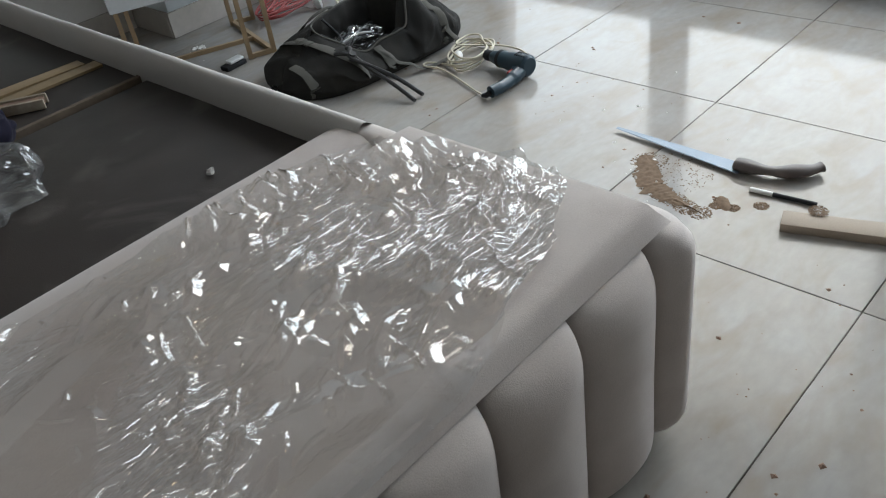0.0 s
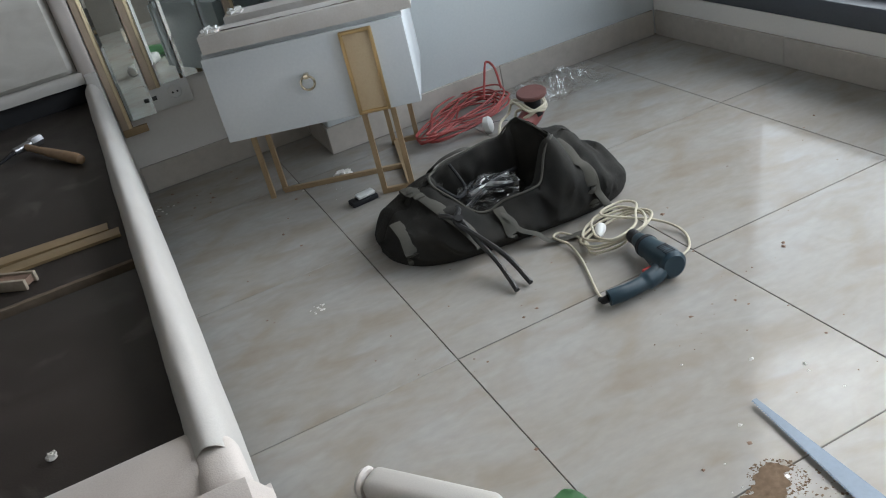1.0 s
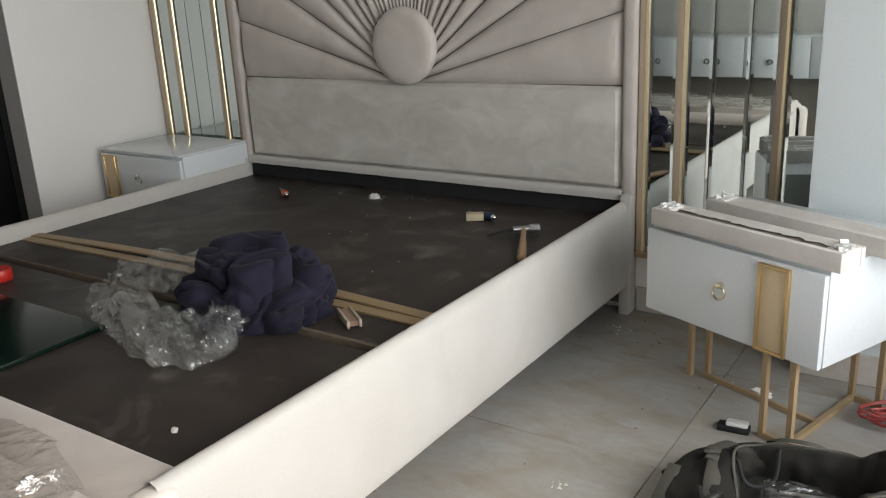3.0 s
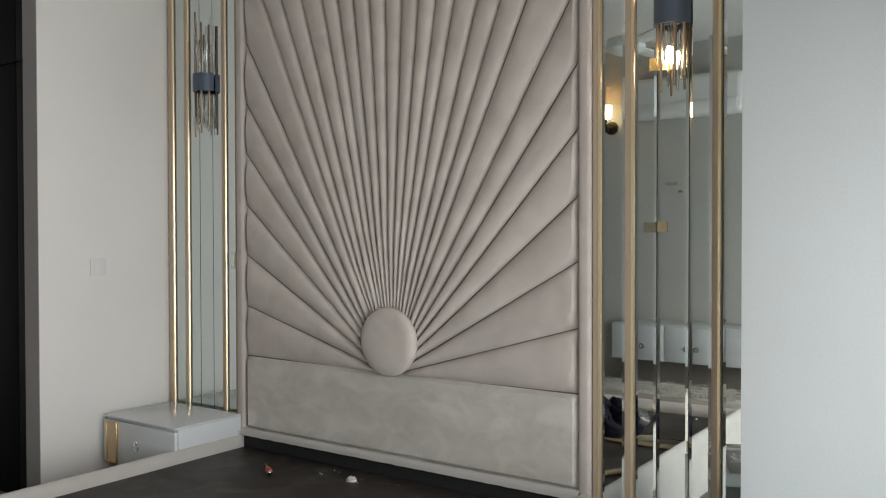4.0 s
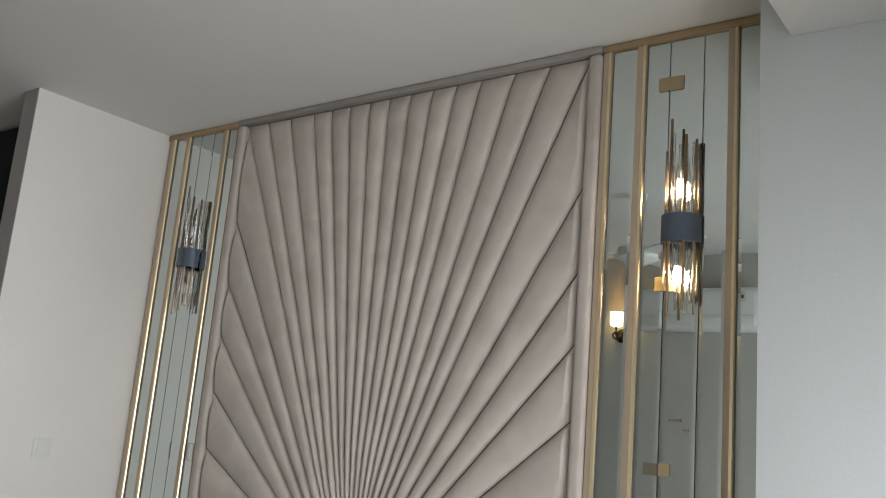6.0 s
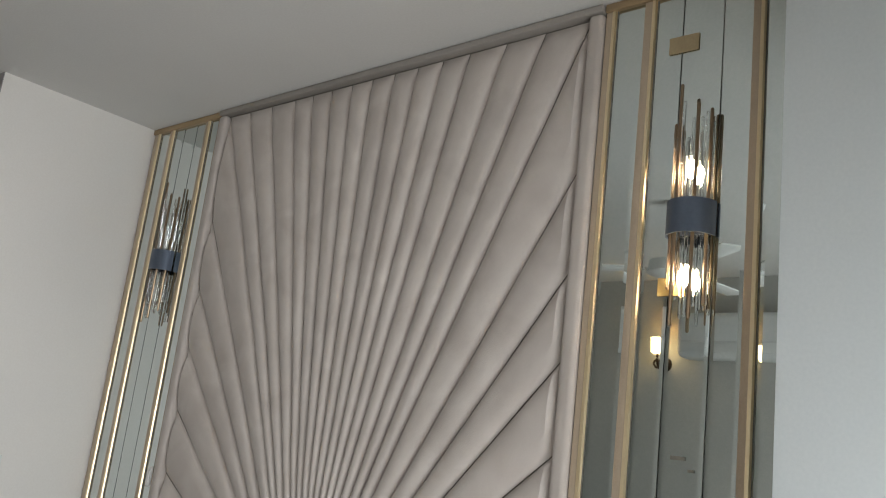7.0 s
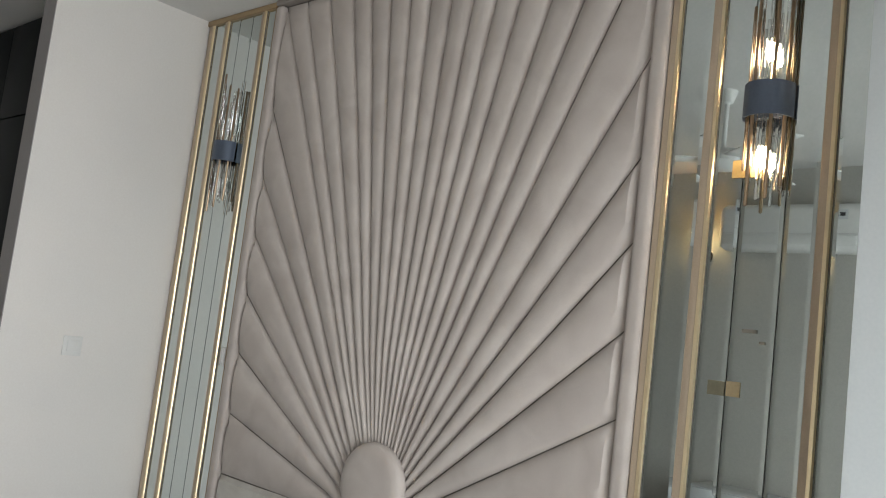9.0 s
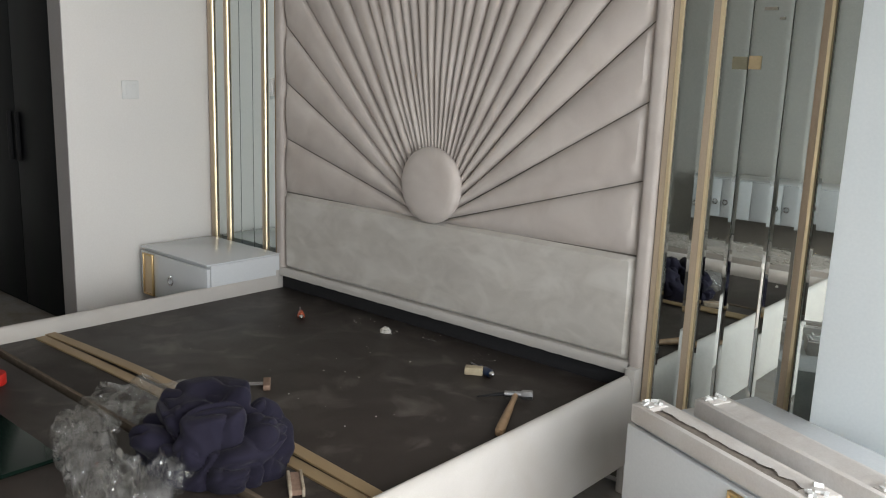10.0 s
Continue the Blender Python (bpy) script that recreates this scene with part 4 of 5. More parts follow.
solid("paper_scrap", heap(0.007, 0.006, 0.008, 1.7, 3.0, 0.9, 2.4, 16, 8), PLASTER, "tiny white plaster lump on the dark deck", "paper scrap").matrix_world = pose(0.758, -1.885, ZD)
crumbs("deck_crumbs", "pale dust and crumbs strewn on the deck", [(-0.25, -0.13, ZD, 0.05), (-0.06, -0.16, ZD, 0.03), (0.1, -0.10, ZD, 0.06), (0.4, -0.13, ZD, 0.05), (-0.1, -0.6, ZD, 0.6), (0.3, -0.7, ZD, 0.5)], PLASTER, 0.001, 0.005, 90)

# ---- film over the bench ----
def curve(s, table):
    """Smooth height through a short table of (place, value)."""
    for (x0, y0), (x1, y1) in zip(table, table[1:]):
        if s <= x1:
            t = max(0, (s - x0) / (x1 - x0))
            t = t * t * (3 - 2 * t)
            return y0 + (y1 - y0) * t
    return table[-1][1]


def creased_film(nx_far=70, nx_near=560, ny=300, seed=8):
    """A thin sheet lying on the bench and the foot rail, with many short sharp folds gathered in clusters."""
    rs = np.random.RandomState(seed)
    u = np.concatenate([np.linspace(-0.95, -0.05, nx_far, endpoint=False), np.linspace(-0.05, 1.0, nx_near)])
    v = np.linspace(0, 1, ny)
    U, V = np.meshgrid(u, v, indexing="ij")
    edge = np.array([curve(q, [(0, 0.56), (0.10, 0.72), (0.22, 0.90), (0.40, 0.955), (0.60, 0.975), (0.76, 0.965), (0.88, 0.84), (0.95, 0.70), (1.02, 0.56)]) + 0.022 * noise.noise(Vector((q * 11, 2, 2))) for q in v])
    X = np.where(U > 0.0, U * edge[None, :], U)
    Y = -2.045 - 0.585 * V
    Y -= 0.06 * np.clip((0.70 - X) / 0.2, 0, 1) * (1 - V)
    Z = np.where(Y > -2.08, 0.432 - (Y + 2.08) * 0.5, 0.438)
    Z -= np.clip(-2.605 - Y, 0, 1) * 1.2
    H = np.zeros_like(X)

    def fold(cx, cy, a, length, width, height):
        """One fold: a ridge with a steep and a shallow flank, tapering to both ends and slightly bent."""
        near = (abs(X - cx) < length) & (abs(Y - cy) < length)
        dx, dy = X[near] - cx, Y[near] - cy
        p, q = dx * math.cos(a) + dy * math.sin(a), -dx * math.sin(a) + dy * math.cos(a)
        q = q + rs.uniform(-1, 1) * 0.6 * p * p / max(length, 1e-3)
        side = np.where(q > 0, q / width, -q / (width * rs.uniform(0.35, 1.6)))
        H[near] += height * np.clip(1 - side, 0, 1) * np.clip(1 - (2 * p / length) ** 2, 0, 1)

    for k in range(26):
        fold(rs.uniform(-0.9, 0.95), rs.uniform(-2.62, -2.1), rs.normal(0.6, 0.5), rs.uniform(0.25, 0.6), rs.uniform(0.02, 0.05), rs.uniform(0.005, 0.013))
    spots = [(0.66, -2.23), (0.88, -2.21), (0.88, -2.33), (0.85, -2.44), (0.94, -2.46), (0.72, -2.36), (0.73, -2.15), (0.56, -2.43), (0.52, -2.40), (0.60, -2.54), (0.36, -2.34), (0.48, -2.20), (0.36, -2.50), (0.80, -2.13), (0.10, -2.3), (-0.4, -2.4)]
    for k in range(430):
        cx, cy = spots[rs.randint(len(spots))]
        r = rs.normal(0, 0.042, 2)
        L = 0.022 + 0.10 * rs.rand() ** 2.0
        w = 0.003 + 0.014 * rs.rand() ** 1.4
        fold(cx + 1.5 * r[0], cy + r[1], rs.normal(0.75, 0.45), L, w, w * rs.uniform(0.1, 0.75))
    for k in range(150):
        L = 0.015 + 0.07 * rs.rand() ** 2
        w = rs.uniform(0.002, 0.004)
        fold(rs.uniform(-0.9, 0.97), rs.uniform(-2.62, -2.08), rs.uniform(0, math.pi), L, w, w * rs.uniform(0.4, 1.1))
    for k in range(40):
        q = rs.rand()
        fold(curve(q, [(0, 0.62), (0.4, 0.93), (0.76, 0.94), (1.0, 0.60)]) - rs.uniform(0, 0.05), -2.06 - 0.56 * q, rs.normal(1.25, 0.25), rs.uniform(0.05, 0.16), rs.uniform(0.004, 0.009), rs.uniform(0.003, 0.008))
    Z = Z + 0.005 + H
    ny1, rows = len(v), len(u)
    verts = np.stack([X, Y, Z], -1).reshape(-1, 3)
    n = (np.arange(rows - 1)[:, None] * ny1 + np.arange(ny1 - 1)[None, :]).ravel()
    faces = np.stack([n, n + ny1, n + ny1 + 1, n + 1], -1)
    me = bpy.data.meshes.new("plastic_film")
    me.from_pydata(verts.tolist(), [], faces.tolist())
    me.materials.append(FILM)
    return new("plastic_film", me)


tagged(creased_film(), "crinkled clear plastic film spread over the bench", "plastic film")

# ---- things on the floor ----
CANVAS = material("black_canvas", (0.019, 0.0185, 0.0175), 0.9, alt=(0.042, 0.039, 0.034), scale=7, amount=0.9, fine=500, bump=0.25, bump_fine=0.3, spec=0.15)
STRAP = material("olive_black_webbing", (0.075, 0.070, 0.057), 0.85, alt=(0.05, 0.048, 0.04), scale=10, fine=400, bump=0.15, bump_fine=0.3)
duffel = thing("duffel_bag", "worn black canvas duffel bag lying open on the tiles", "bag", pose(1.818, -1.06, 0, 0, 0, -5))


def bag_body(s, c):
    """A slumped bag: s runs end to end, c from the front foot (0) over both rims of the mouth (3, 8) to the back foot (11)."""
    hf = curve(s, [(-1, 0.050), (-0.82, 0.105), (-0.55, 0.135), (-0.22, 0.098), (0.12, 0.112), (0.36, 0.200), (0.58, 0.172), (0.84, 0.100), (1, 0.045)])
    hb = curve(s, [(-1, 0.050), (-0.82, 0.105), (-0.50, 0.148), (-0.10, 0.150), (0.15, 0.150), (0.36, 0.212), (0.58, 0.178), (0.84, 0.100), (1, 0.045)])
    o = curve(s, [(-0.62, 0.0), (-0.25, 0.085), (0.12, 0.115), (0.34, 0.075), (0.50, 0.0)])
    wf = 0.205 * max(0, 1 - abs(s) ** 4.0) ** 0.5 + 0.004
    wb = 0.165 * max(0, 1 - abs(s) ** 4.0) ** 0.5 + 0.004
    m = -0.01
    zin = 0.045 + (hf - 0.07) * max(0, 1 - o / 0.05)
    P = [(-wf * 0.93, 0.002), (-wf, 0.030), (-wf * 0.90, hf * 0.66), (m - o - 0.03 * o / 0.1 - 0.006, hf), (m - o * 0.86 - 0.003, hf - 0.026), (m - o * 0.62, zin),
         (m + o * 0.62, zin), (m + o * 0.86 + 0.003, hb - 0.026), (m + o + 0.006, hb), (wb * 0.92, hb * 0.62), (wb, 0.030), (wb * 0.93, 0.002)]
    i = min(int(c), 10)
    f = c - i
    q = [P[max(0, min(11, i + k))] for k in (-1, 0, 1, 2)]
    y, z = (0.5 * (2 * q[1][k] + (q[2][k] - q[0][k]) * f + (2 * q[0][k] - 5 * q[1][k] + 4 * q[2][k] - q[3][k]) * f * f + (3 * q[1][k] - q[0][k] - 3 * q[2][k] + q[3][k]) * f ** 3) for k in (0, 1))
    d = Vector((s * 2.6 + z * 4, y * 6, z * 6 - s))
    d += 0.7 * Vector((noise.noise(d * 0.7), noise.noise(d * 0.7 + Vector((5, 0, 0))), noise.noise(d * 0.7 + Vector((0, 5, 0)))))
    n = noise.noise(d * 0.6) * 0.020 + (min(1, abs(noise.noise(d * 0.9 + Vector((3, 3, 3)))) * 2.2) ** 0.8 - 0.6) * 0.027 + (min(1, abs(noise.noise(d * 2.0 + Vector((8, 3, 3)))) * 2.0) ** 0.9 - 0.6) * 0.012
    k = min(1, max(0, z - 0.004) / 0.05)
    k = k * k * (3 - 2 * k)
    return Vector((0.345 * s + n * 0.4 * k, y + (n if y < 0 else -n) * k, max(0.002, z + n * 0.7 * k)))


def on_bag(s, c, lift=0.004):
    """A point just outside the bag's skin."""
    p = bag_body(s, c)
    du, dv = bag_body(s + 0.02, c) - p, bag_body(s, min(11, c + 0.1)) - bag_body(s, max(0, c - 0.1))
    return p + du.cross(dv).normalized() * (-lift if du.cross(dv).z < 0 or (c < 3 and du.cross(dv).y > 0) else lift)


part("body", sheet(120, 110, lambda u, v: bag_body(2 * u - 1, 11 * v)), CANVAS, duffel)
foot = [(-0.006, -0.243, 0.030), (0.02, -0.262, 0.010), (0.08, -0.276, 0.009), (0.15, -0.268, 0.010), (0.190, -0.246, 0.030)]
part("handle", tube(spline([on_bag(-0.16, 2.6), on_bag(-0.13, 2.1), on_bag(-0.09, 1.5)] + foot + [on_bag(0.54, 1.4), on_bag(0.53, 1.9), on_bag(0.50, 2.4)], 8), 0.0105, 8, flat=0.2), STRAP, duffel, "webbing carry strap")
part("handle", tube(spline([on_bag(-0.42, 9.2), on_bag(-0.40, 8.6, 0.006), on_bag(-0.30, 8.2, 0.009), on_bag(-0.14, 8.1, 0.010), on_bag(-0.04, 8.4, 0.007), on_bag(-0.02, 9.0)], 8), 0.0105, 8, flat=0.22), STRAP, duffel, "webbing carry strap")
for s0 in (-0.16, 0.50):
    part("strap_band", tube(spline([on_bag(s0, 0.15 + 0.27 * k) for k in range(11)], 4), 0.014, 8, flat=0.12), STRAP, duffel)
part("zip_rim", tube(spline([on_bag(-0.52 + 0.1 * k, 3.0, 0.001) for k in range(11)] + [on_bag(0.48 - 0.1 * k, 8.0, 0.001) for k in range(11)], 4, True), 0.0036, 6, closed=True, flat=0.7), STRAP, duffel)
part("shoulder_strap", tube(spline([on_bag(-0.60, 9.5), on_bag(-0.64, 8.6), on_bag(-0.66, 7.8, 0.008), on_bag(-0.64, 3.2, 0.008), on_bag(-0.55, 2.6), on_bag(-0.46, 2.0), on_bag(-0.40, 1.4)], 7), 0.018, 8, flat=0.18), STRAP, duffel)
part("end_band", tube(spline([on_bag(-0.86, 0.3 + 0.3 * k) for k in range(9)], 4), 0.017, 8, flat=0.14), STRAP, duffel)
part("buckle", box(-0.236, -0.206, -0.045, -0.020, 0.128, 0.134, 0.003), STRAP, duffel, "flat webbing strap keeper")
part("end_cord", tube(spline([on_bag(-0.50, 3.3, 0.004), (-0.13, -0.06, 0.105), (-0.09, -0.01, 0.100), on_bag(-0.30, 7.4, 0.004)], 7), 0.0045, 8), BLACK, duffel)
solid("clear_plastic_bag", heap(0.098, 0.070, 0.055, 5.1, 1.3, 0.40, 1.9, 70, 32), FILM2, "clear plastic parts bag inside the open duffel", "plastic bag").matrix_world = pose(1.790, -1.075, 0.055)
cont = thing("tool_pouch", "dark tools lying in the open duffel", "tools", pose(1.80, -1.06, 0.005))
for k in range(5):
    part("tool", tube([(-0.12 + 0.02 * k, -0.05 + 0.02 * k, 0.04 + 0.008 * k), (-0.02 + 0.03 * k, 0.0 + 0.01 * k, 0.07), (0.06, -0.03 + 0.02 * k, 0.06)], 0.006, 8), STEEL if k % 2 else BLACK, cont)

pin = thing("pincers", "black iron pincers leaning on the duffel bag", "pincers", pose(0, 0, 0))
IRON = material("black_iron", (0.035, 0.035, 0.036), 0.45, 0.6, alt=(0.06, 0.055, 0.05), scale=20, bump=0.15)
part("jaw_arm", tube(spline([(1.600, -1.185, 0.115), (1.612, -1.215, 0.118), (1.635, -1.235, 0.10), (1.640, -1.28, 0.075), (1.650, -1.36, 0.040), (1.645, -1.452, 0.008)], 6), 0.0064, 8), IRON, pin)
part("jaw_arm", tube(spline([(1.648, -1.185, 0.115), (1.640, -1.212, 0.122), (1.618, -1.232, 0.108), (1.645, -1.28, 0.080), (1.675, -1.36, 0.044), (1.684, -1.447, 0.008)], 6), 0.0064, 8), IRON, pin)
part("rivet", lathe([(0.010, -0.012), (0.010, 0.012)], 14, pose(1.627, -1.232, 0.108, 25)), IRON, pin)

# drill and its cord
TEAL = material("petrol_blue_plastic", (0.010, 0.030, 0.045), 0.38, alt=(0.016, 0.04, 0.055), scale=20, amount=0.5, bump=0.05)
dr = thing("power_drill", "petrol blue corded power drill lying on the tiles", "drill", pose(1.905, -1.55, 0) @ Matrix.Scale(0.87, 4) @ pose(-1.905, 1.55, 0))
a, b = Vector((1.953, -1.452, 0.034)), Vector((1.926, -1.672, 0.044))
part("motor_housing", lathe([(0.016, 0.035), (0.022, 0.05), (0.027, 0.075), (0.030, 0.09), (0.029, 0.11), (0.035, 0.15), (0.038, 0.19), (0.037, 0.212), (0.028, 0.220)], 24, from_to(a, b)), TEAL, dr)
part("chuck", lathe([(0.007, 0.0), (0.016, 0.004), (0.019, 0.014), (0.019, 0.034), (0.016, 0.04)], 18, from_to(a, b)), BLACK, dr)
part("handle", tube(spline([(1.935, -1.60, 0.035), (1.900, -1.645, 0.032), (1.85, -1.655, 0.028), (1.79, -1.658, 0.027), (1.745, -1.65, 0.026)], 8), [0.025] * 8 + [0.023] * 9 + [0.019] * 8 + [0.020] * 8, 14), TEAL, dr)
part("gear_collar", lathe([(0.0285, 0.078), (0.031, 0.080), (0.031, 0.092), (0.0285, 0.094)], 24, from_to(a, b)), BLACK, dr)
ax = (b - a).normalized()
for k in range(6):
    c = a + ax * (0.165 + 0.008 * k) + Vector((0.0, 0.0, 0.0365))
    part("vent", box(c.x - 0.014, c.x + 0.014, c.y - 0.0016, c.y + 0.0016, c.z - 0.004, c.z + 0.0012, 0.0005), BLACK, dr)
part("label_plate", box(a.x - 0.022, a.x - 0.004, a.y - 0.135, a.y - 0.105, 0.060, 0.0655, 0.002), STEEL, dr)
part("trigger", box(1.865, 1.900, -1.632, -1.618, 0.018, 0.040, 0.004), RED, dr)
part("cable_boot", tube([(1.747, -1.65, 0.026), (1.738, -1.635, 0.014), (1.740, -1.618, 0.009)], [0.011, 0.009, 0.007], 10), BLACK, dr)
CORD = material("cream_cable", (0.55, 0.50, 0.38), 0.5, scale=20, amount=0.3, bump=0.0)
pts = [(1.742, -1.63, 0.009), (1.755, -1.58, 0.007), (1.785, -1.50, 0.007), (1.812, -1.42, 0.008), (1.825, -1.345, 0.012), (1.812, -1.285, 0.014), (1.842, -1.272, 0.012), (1.868, -1.325, 0.008)]
for k in range(40):
    t = k * 2 * math.pi / 8 + 2.6
    R = 1 + 0.18 * math.sin(k * 1.7)
    pts.append((1.955 + 0.105 * R * math.cos(t) + 0.012 * math.sin(k), -1.385 + 0.062 * R * math.sin(t) + 0.025 * math.cos(t), 0.009 + 0.0011 * k))
pts += [(2.06, -1.42, 0.02), (2.085, -1.50, 0.008), (2.045, -1.575, 0.006), (1.98, -1.60, 0.006)]
part("cord", tube(spline(pts, 7), 0.0036, 7), CORD, dr, "cream rubber cord in loose coils")
part("plug", lathe([(0.006, 0), (0.013, 0.012), (0.016, 0.035), (0.015, 0.045)], 14, from_to((1.90, -1.375, 0.018), (1.935, -1.34, 0.022))), PLASTIC_W, dr)

# red extension cable
rc = thing("extension_cable", "red extension cable coiled on the floor by the wall", "cable", pose(0, 0, 0))
rr = random.Random(3)
pts = []
for k in range(105):
    t = k * 2 * math.pi / 9.3
    w = 0.8 + 0.75 * math.sin(k * 0.9) + 0.5 * rr.random()
    x, y = 0.185 * math.cos(t) * (0.8 + 0.2 * w), 0.062 * math.sin(t) * w + 0.02 * math.sin(2 * t)
    q = radians(27)
    pts.append((2.015 + x * math.cos(q) - y * math.sin(q), -0.418 + x * math.sin(q) + y * math.cos(q), 0.006 + 0.00035 * k + 0.018 * rr.random()))
REDC = material("faded_red_cable", (0.36, 0.060, 0.050), 0.5, alt=(0.26, 0.038, 0.034), scale=15, bump=0.0)
part("cable", tube(spline(pts, 5), 0.0030, 6), REDC, rc)
part("loop", tube(spline([(2.12, -0.40, 0.05), (2.16, -0.345, 0.10), (2.19, -0.318, 0.145), (2.21, -0.335, 0.12), (2.20, -0.38, 0.06)], 7), 0.0042, 6), REDC, rc)
pl = part("plug", lathe([(0.012, 0), (0.027, 0.008), (0.028, 0.024), (0.020, 0.03)], 18, from_to((2.035, -0.545, 0.022), (2.075, -0.575, 0.03))), PLASTIC_W, rc)
for dx in (-0.009, 0.009):
    part("pin", tube([(2.072 + dx, -0.573 - dx, 0.031), (2.092 + dx, -0.588 - dx, 0.034)], 0.0022, 6), STEEL, pl)

# red sander with its cord wound round it
DULL_RED = material("dusty_red_plastic", (0.22, 0.045, 0.04), 0.5, alt=(0.28, 0.10, 0.085), scale=25, amount=0.6)
sd = thing("power_sander", "red power sander with a grey disc and wound cream cord", "sander", pose(2.118, -0.70, 0, 0, 0, 20))
part("body", tube(spline([(-0.10, -0.03, 0.035), (-0.02, 0.0, 0.045), (0.03, 0.01, 0.055), (0.05, 0.01, 0.075)], 6), [0.026 + 0.0006 * k for k in range(19)], 14), DULL_RED, sd)
part("neck", lathe([(0.030, 0.06), (0.024, 0.09), (0.030, 0.125)], 18, pose(0.045, 0.01, 0, 6, -5)), BLACK, sd)
part("disc", lathe([(0.043, 0.124), (0.047, 0.127), (0.047, 0.135), (0.044, 0.138)], 32, pose(0.045, 0.01, 0, 6, -5)), material("brown_sanding_disc", (0.16, 0.07, 0.06), 0.85, scale=40, bump=0.3), sd)
pts = []
for k in range(34):
    t = k * 2 * math.pi / 7.6
    pts.append((0.03 + (0.052 + 0.006 * math.sin(k)) * math.cos(t), 0.01 + 0.048 * math.sin(t), 0.085 + 0.026 * math.sin(t * 0.5 + 0.6) + 0.012 * math.sin(k * 2.1)))
pts += [(-0.03, 0.045, 0.085), (-0.09, 0.03, 0.075), (-0.14, -0.01, 0.045), (-0.16, -0.06, 0.012), (-0.14, -0.12, 0.006), (-0.08, -0.10, 0.03), (-0.06, -0.04, 0.07), (-0.10, 0.02, 0.06), (-0.15, -0.03, 0.02), (-0.17, -0.09, 0.006)]
part("cord", tube(spline(pts, 6), 0.0045, 7), CORD, sd)

solid("plastic_film", sheet(70, 50, lambda u, v: (2.22 + 0.36 * u + 0.02 * noise.noise(Vector((u * 3, v * 5, 1))), -0.52 + 0.25 * v + 0.03 * noise.noise(Vector((u * 4, v * 2, 6))),
      0.004 + 0.05 * max(0, 1 - abs(noise.noise(Vector((u * 4, v * 4, 2)))) * 3) * math.sin(math.pi * u) * math.sin(math.pi * v) + 0.015 * abs(noise.noise(Vector((u * 11, v * 11, 3)))))),
      FILM3, "crumpled clear film lying by the skirting", "plastic film")

# saw, pencil, plank, sawdust
saw = thing("hand_saw", "pruning-style hand saw with dark blade and curved handle", "saw", pose(0, 0, 0.004))
BLADE = material("blue_grey_steel_blade", (0.13, 0.165, 0.21), 0.45, 0.35, alt=(0.09, 0.115, 0.15), scale=12, amount=0.5, bump=0.05)
bm = bmesh.new()
tip, heel = Vector((1.782, -2.040, 0)), Vector((1.752, -2.392, 0))
d = (heel - tip).normalized()
n = Vector((-d.y, d.x, 0))
ring = [tip - n * 0.004, tip + n * 0.004] + [heel + n * 0.022, heel - n * 0.022]
lo, hi = [bm.verts.new(p + Vector((0, 0, 0.004))) for p in ring], [bm.verts.new(p + Vector((0, 0, 0.0055))) for p in ring]
bm.faces.new(hi), bm.faces.new(lo[::-1])
for i in range(4):
    bm.faces.new((lo[i], lo[(i + 1) % 4], hi[(i + 1) % 4], hi[i]))
for k in range(60):
    p = tip + (heel - tip) * (k + 0.5) / 60 - n * (0.004 + 0.018 * (k + 0.5) / 60)
    t = [bm.verts.new(p + q) for q in (d * -0.003 + Vector((0, 0, 0.005)), d * 0.003 + Vector((0, 0, 0.005)), -n * 0.004 + Vector((0, 0, 0.005)))]
    bm.faces.new(t)
part("blade", bm, BLADE, saw)
hpts = spline([(1.757, -2.372, 0.012), (1.757, -2.42, 0.013), (1.770, -2.47, 0.013), (1.800, -2.512, 0.013), (1.832, -2.535, 0.013)], 6)
part("handle", tube(hpts, [0.018 + 0.004 * math.sin(k * 0.5) for k in range(len(hpts))], 12, flat=0.7), material("dark_worn_wood", (0.075, 0.06, 0.055), 0.5, alt=(0.15, 0.12, 0.10), scale=16, amount=0.7), saw)
pc = thing("pencil", "half white, half black marker pencil on the tiles", "pencil", pose(0, 0, 0.0055))
p0, p1 = Vector((1.690, -2.440, 0)), Vector((1.704, -2.580, 0))
part("cap", tube([p0, p0 + (p1 - p0) * 0.35], 0.0055, 10), PLASTIC_W, pc)
part("barrel", tube([p0 + (p1 - p0) * 0.35, p1], 0.005, 10), BLACK, pc)
MDF = material("raw_mdf", (0.36, 0.30, 0.235), 0.8, alt=(0.30, 0.245, 0.19), scale=12, amount=0.6, fine=300, bump=0.1)
solid("plank", box(-0.026, 0.026, -0.52, 0.0, 0.0, 0.020, 0.002), MDF, "raw board offcut lying on the tiles", "plank").matrix_world = pose(1.606, -2.548, 0, 0, 0, 18)
SAWDUST = material("brown_sawdust", (0.17, 0.115, 0.07), 0.95, alt=(0.11, 0.07, 0.04), scale=90, amount=0.8)
spots = [(1.690, -2.190, 0.0, 0.045), (1.640, -2.215, 0.0, 0.035), (1.600, -2.250, 0.0, 0.030), (1.586, -2.285, 0.0, 0.028), (1.578, -2.320, 0.0, 0.028), (1.565, -2.355, 0.0, 0.028), (1.562, -2.390, 0.0, 0.026),
         (1.602, -2.405, 0.0, 0.014), (1.625, -2.405, 0.0, 0.016), (1.613, -2.440, 0.0, 0.014), (1.650, -2.485, 0.0, 0.016), (1.660, -2.60, 0.022, 0.02), (1.68, -2.26, 0.0, 0.09)]
trail = spline([(1.71, -2.165, 0), (1.655, -2.205, 0), (1.605, -2.245, 0), (1.585, -2.29, 0), (1.572, -2.34, 0), (1.560, -2.395, 0)], 16)


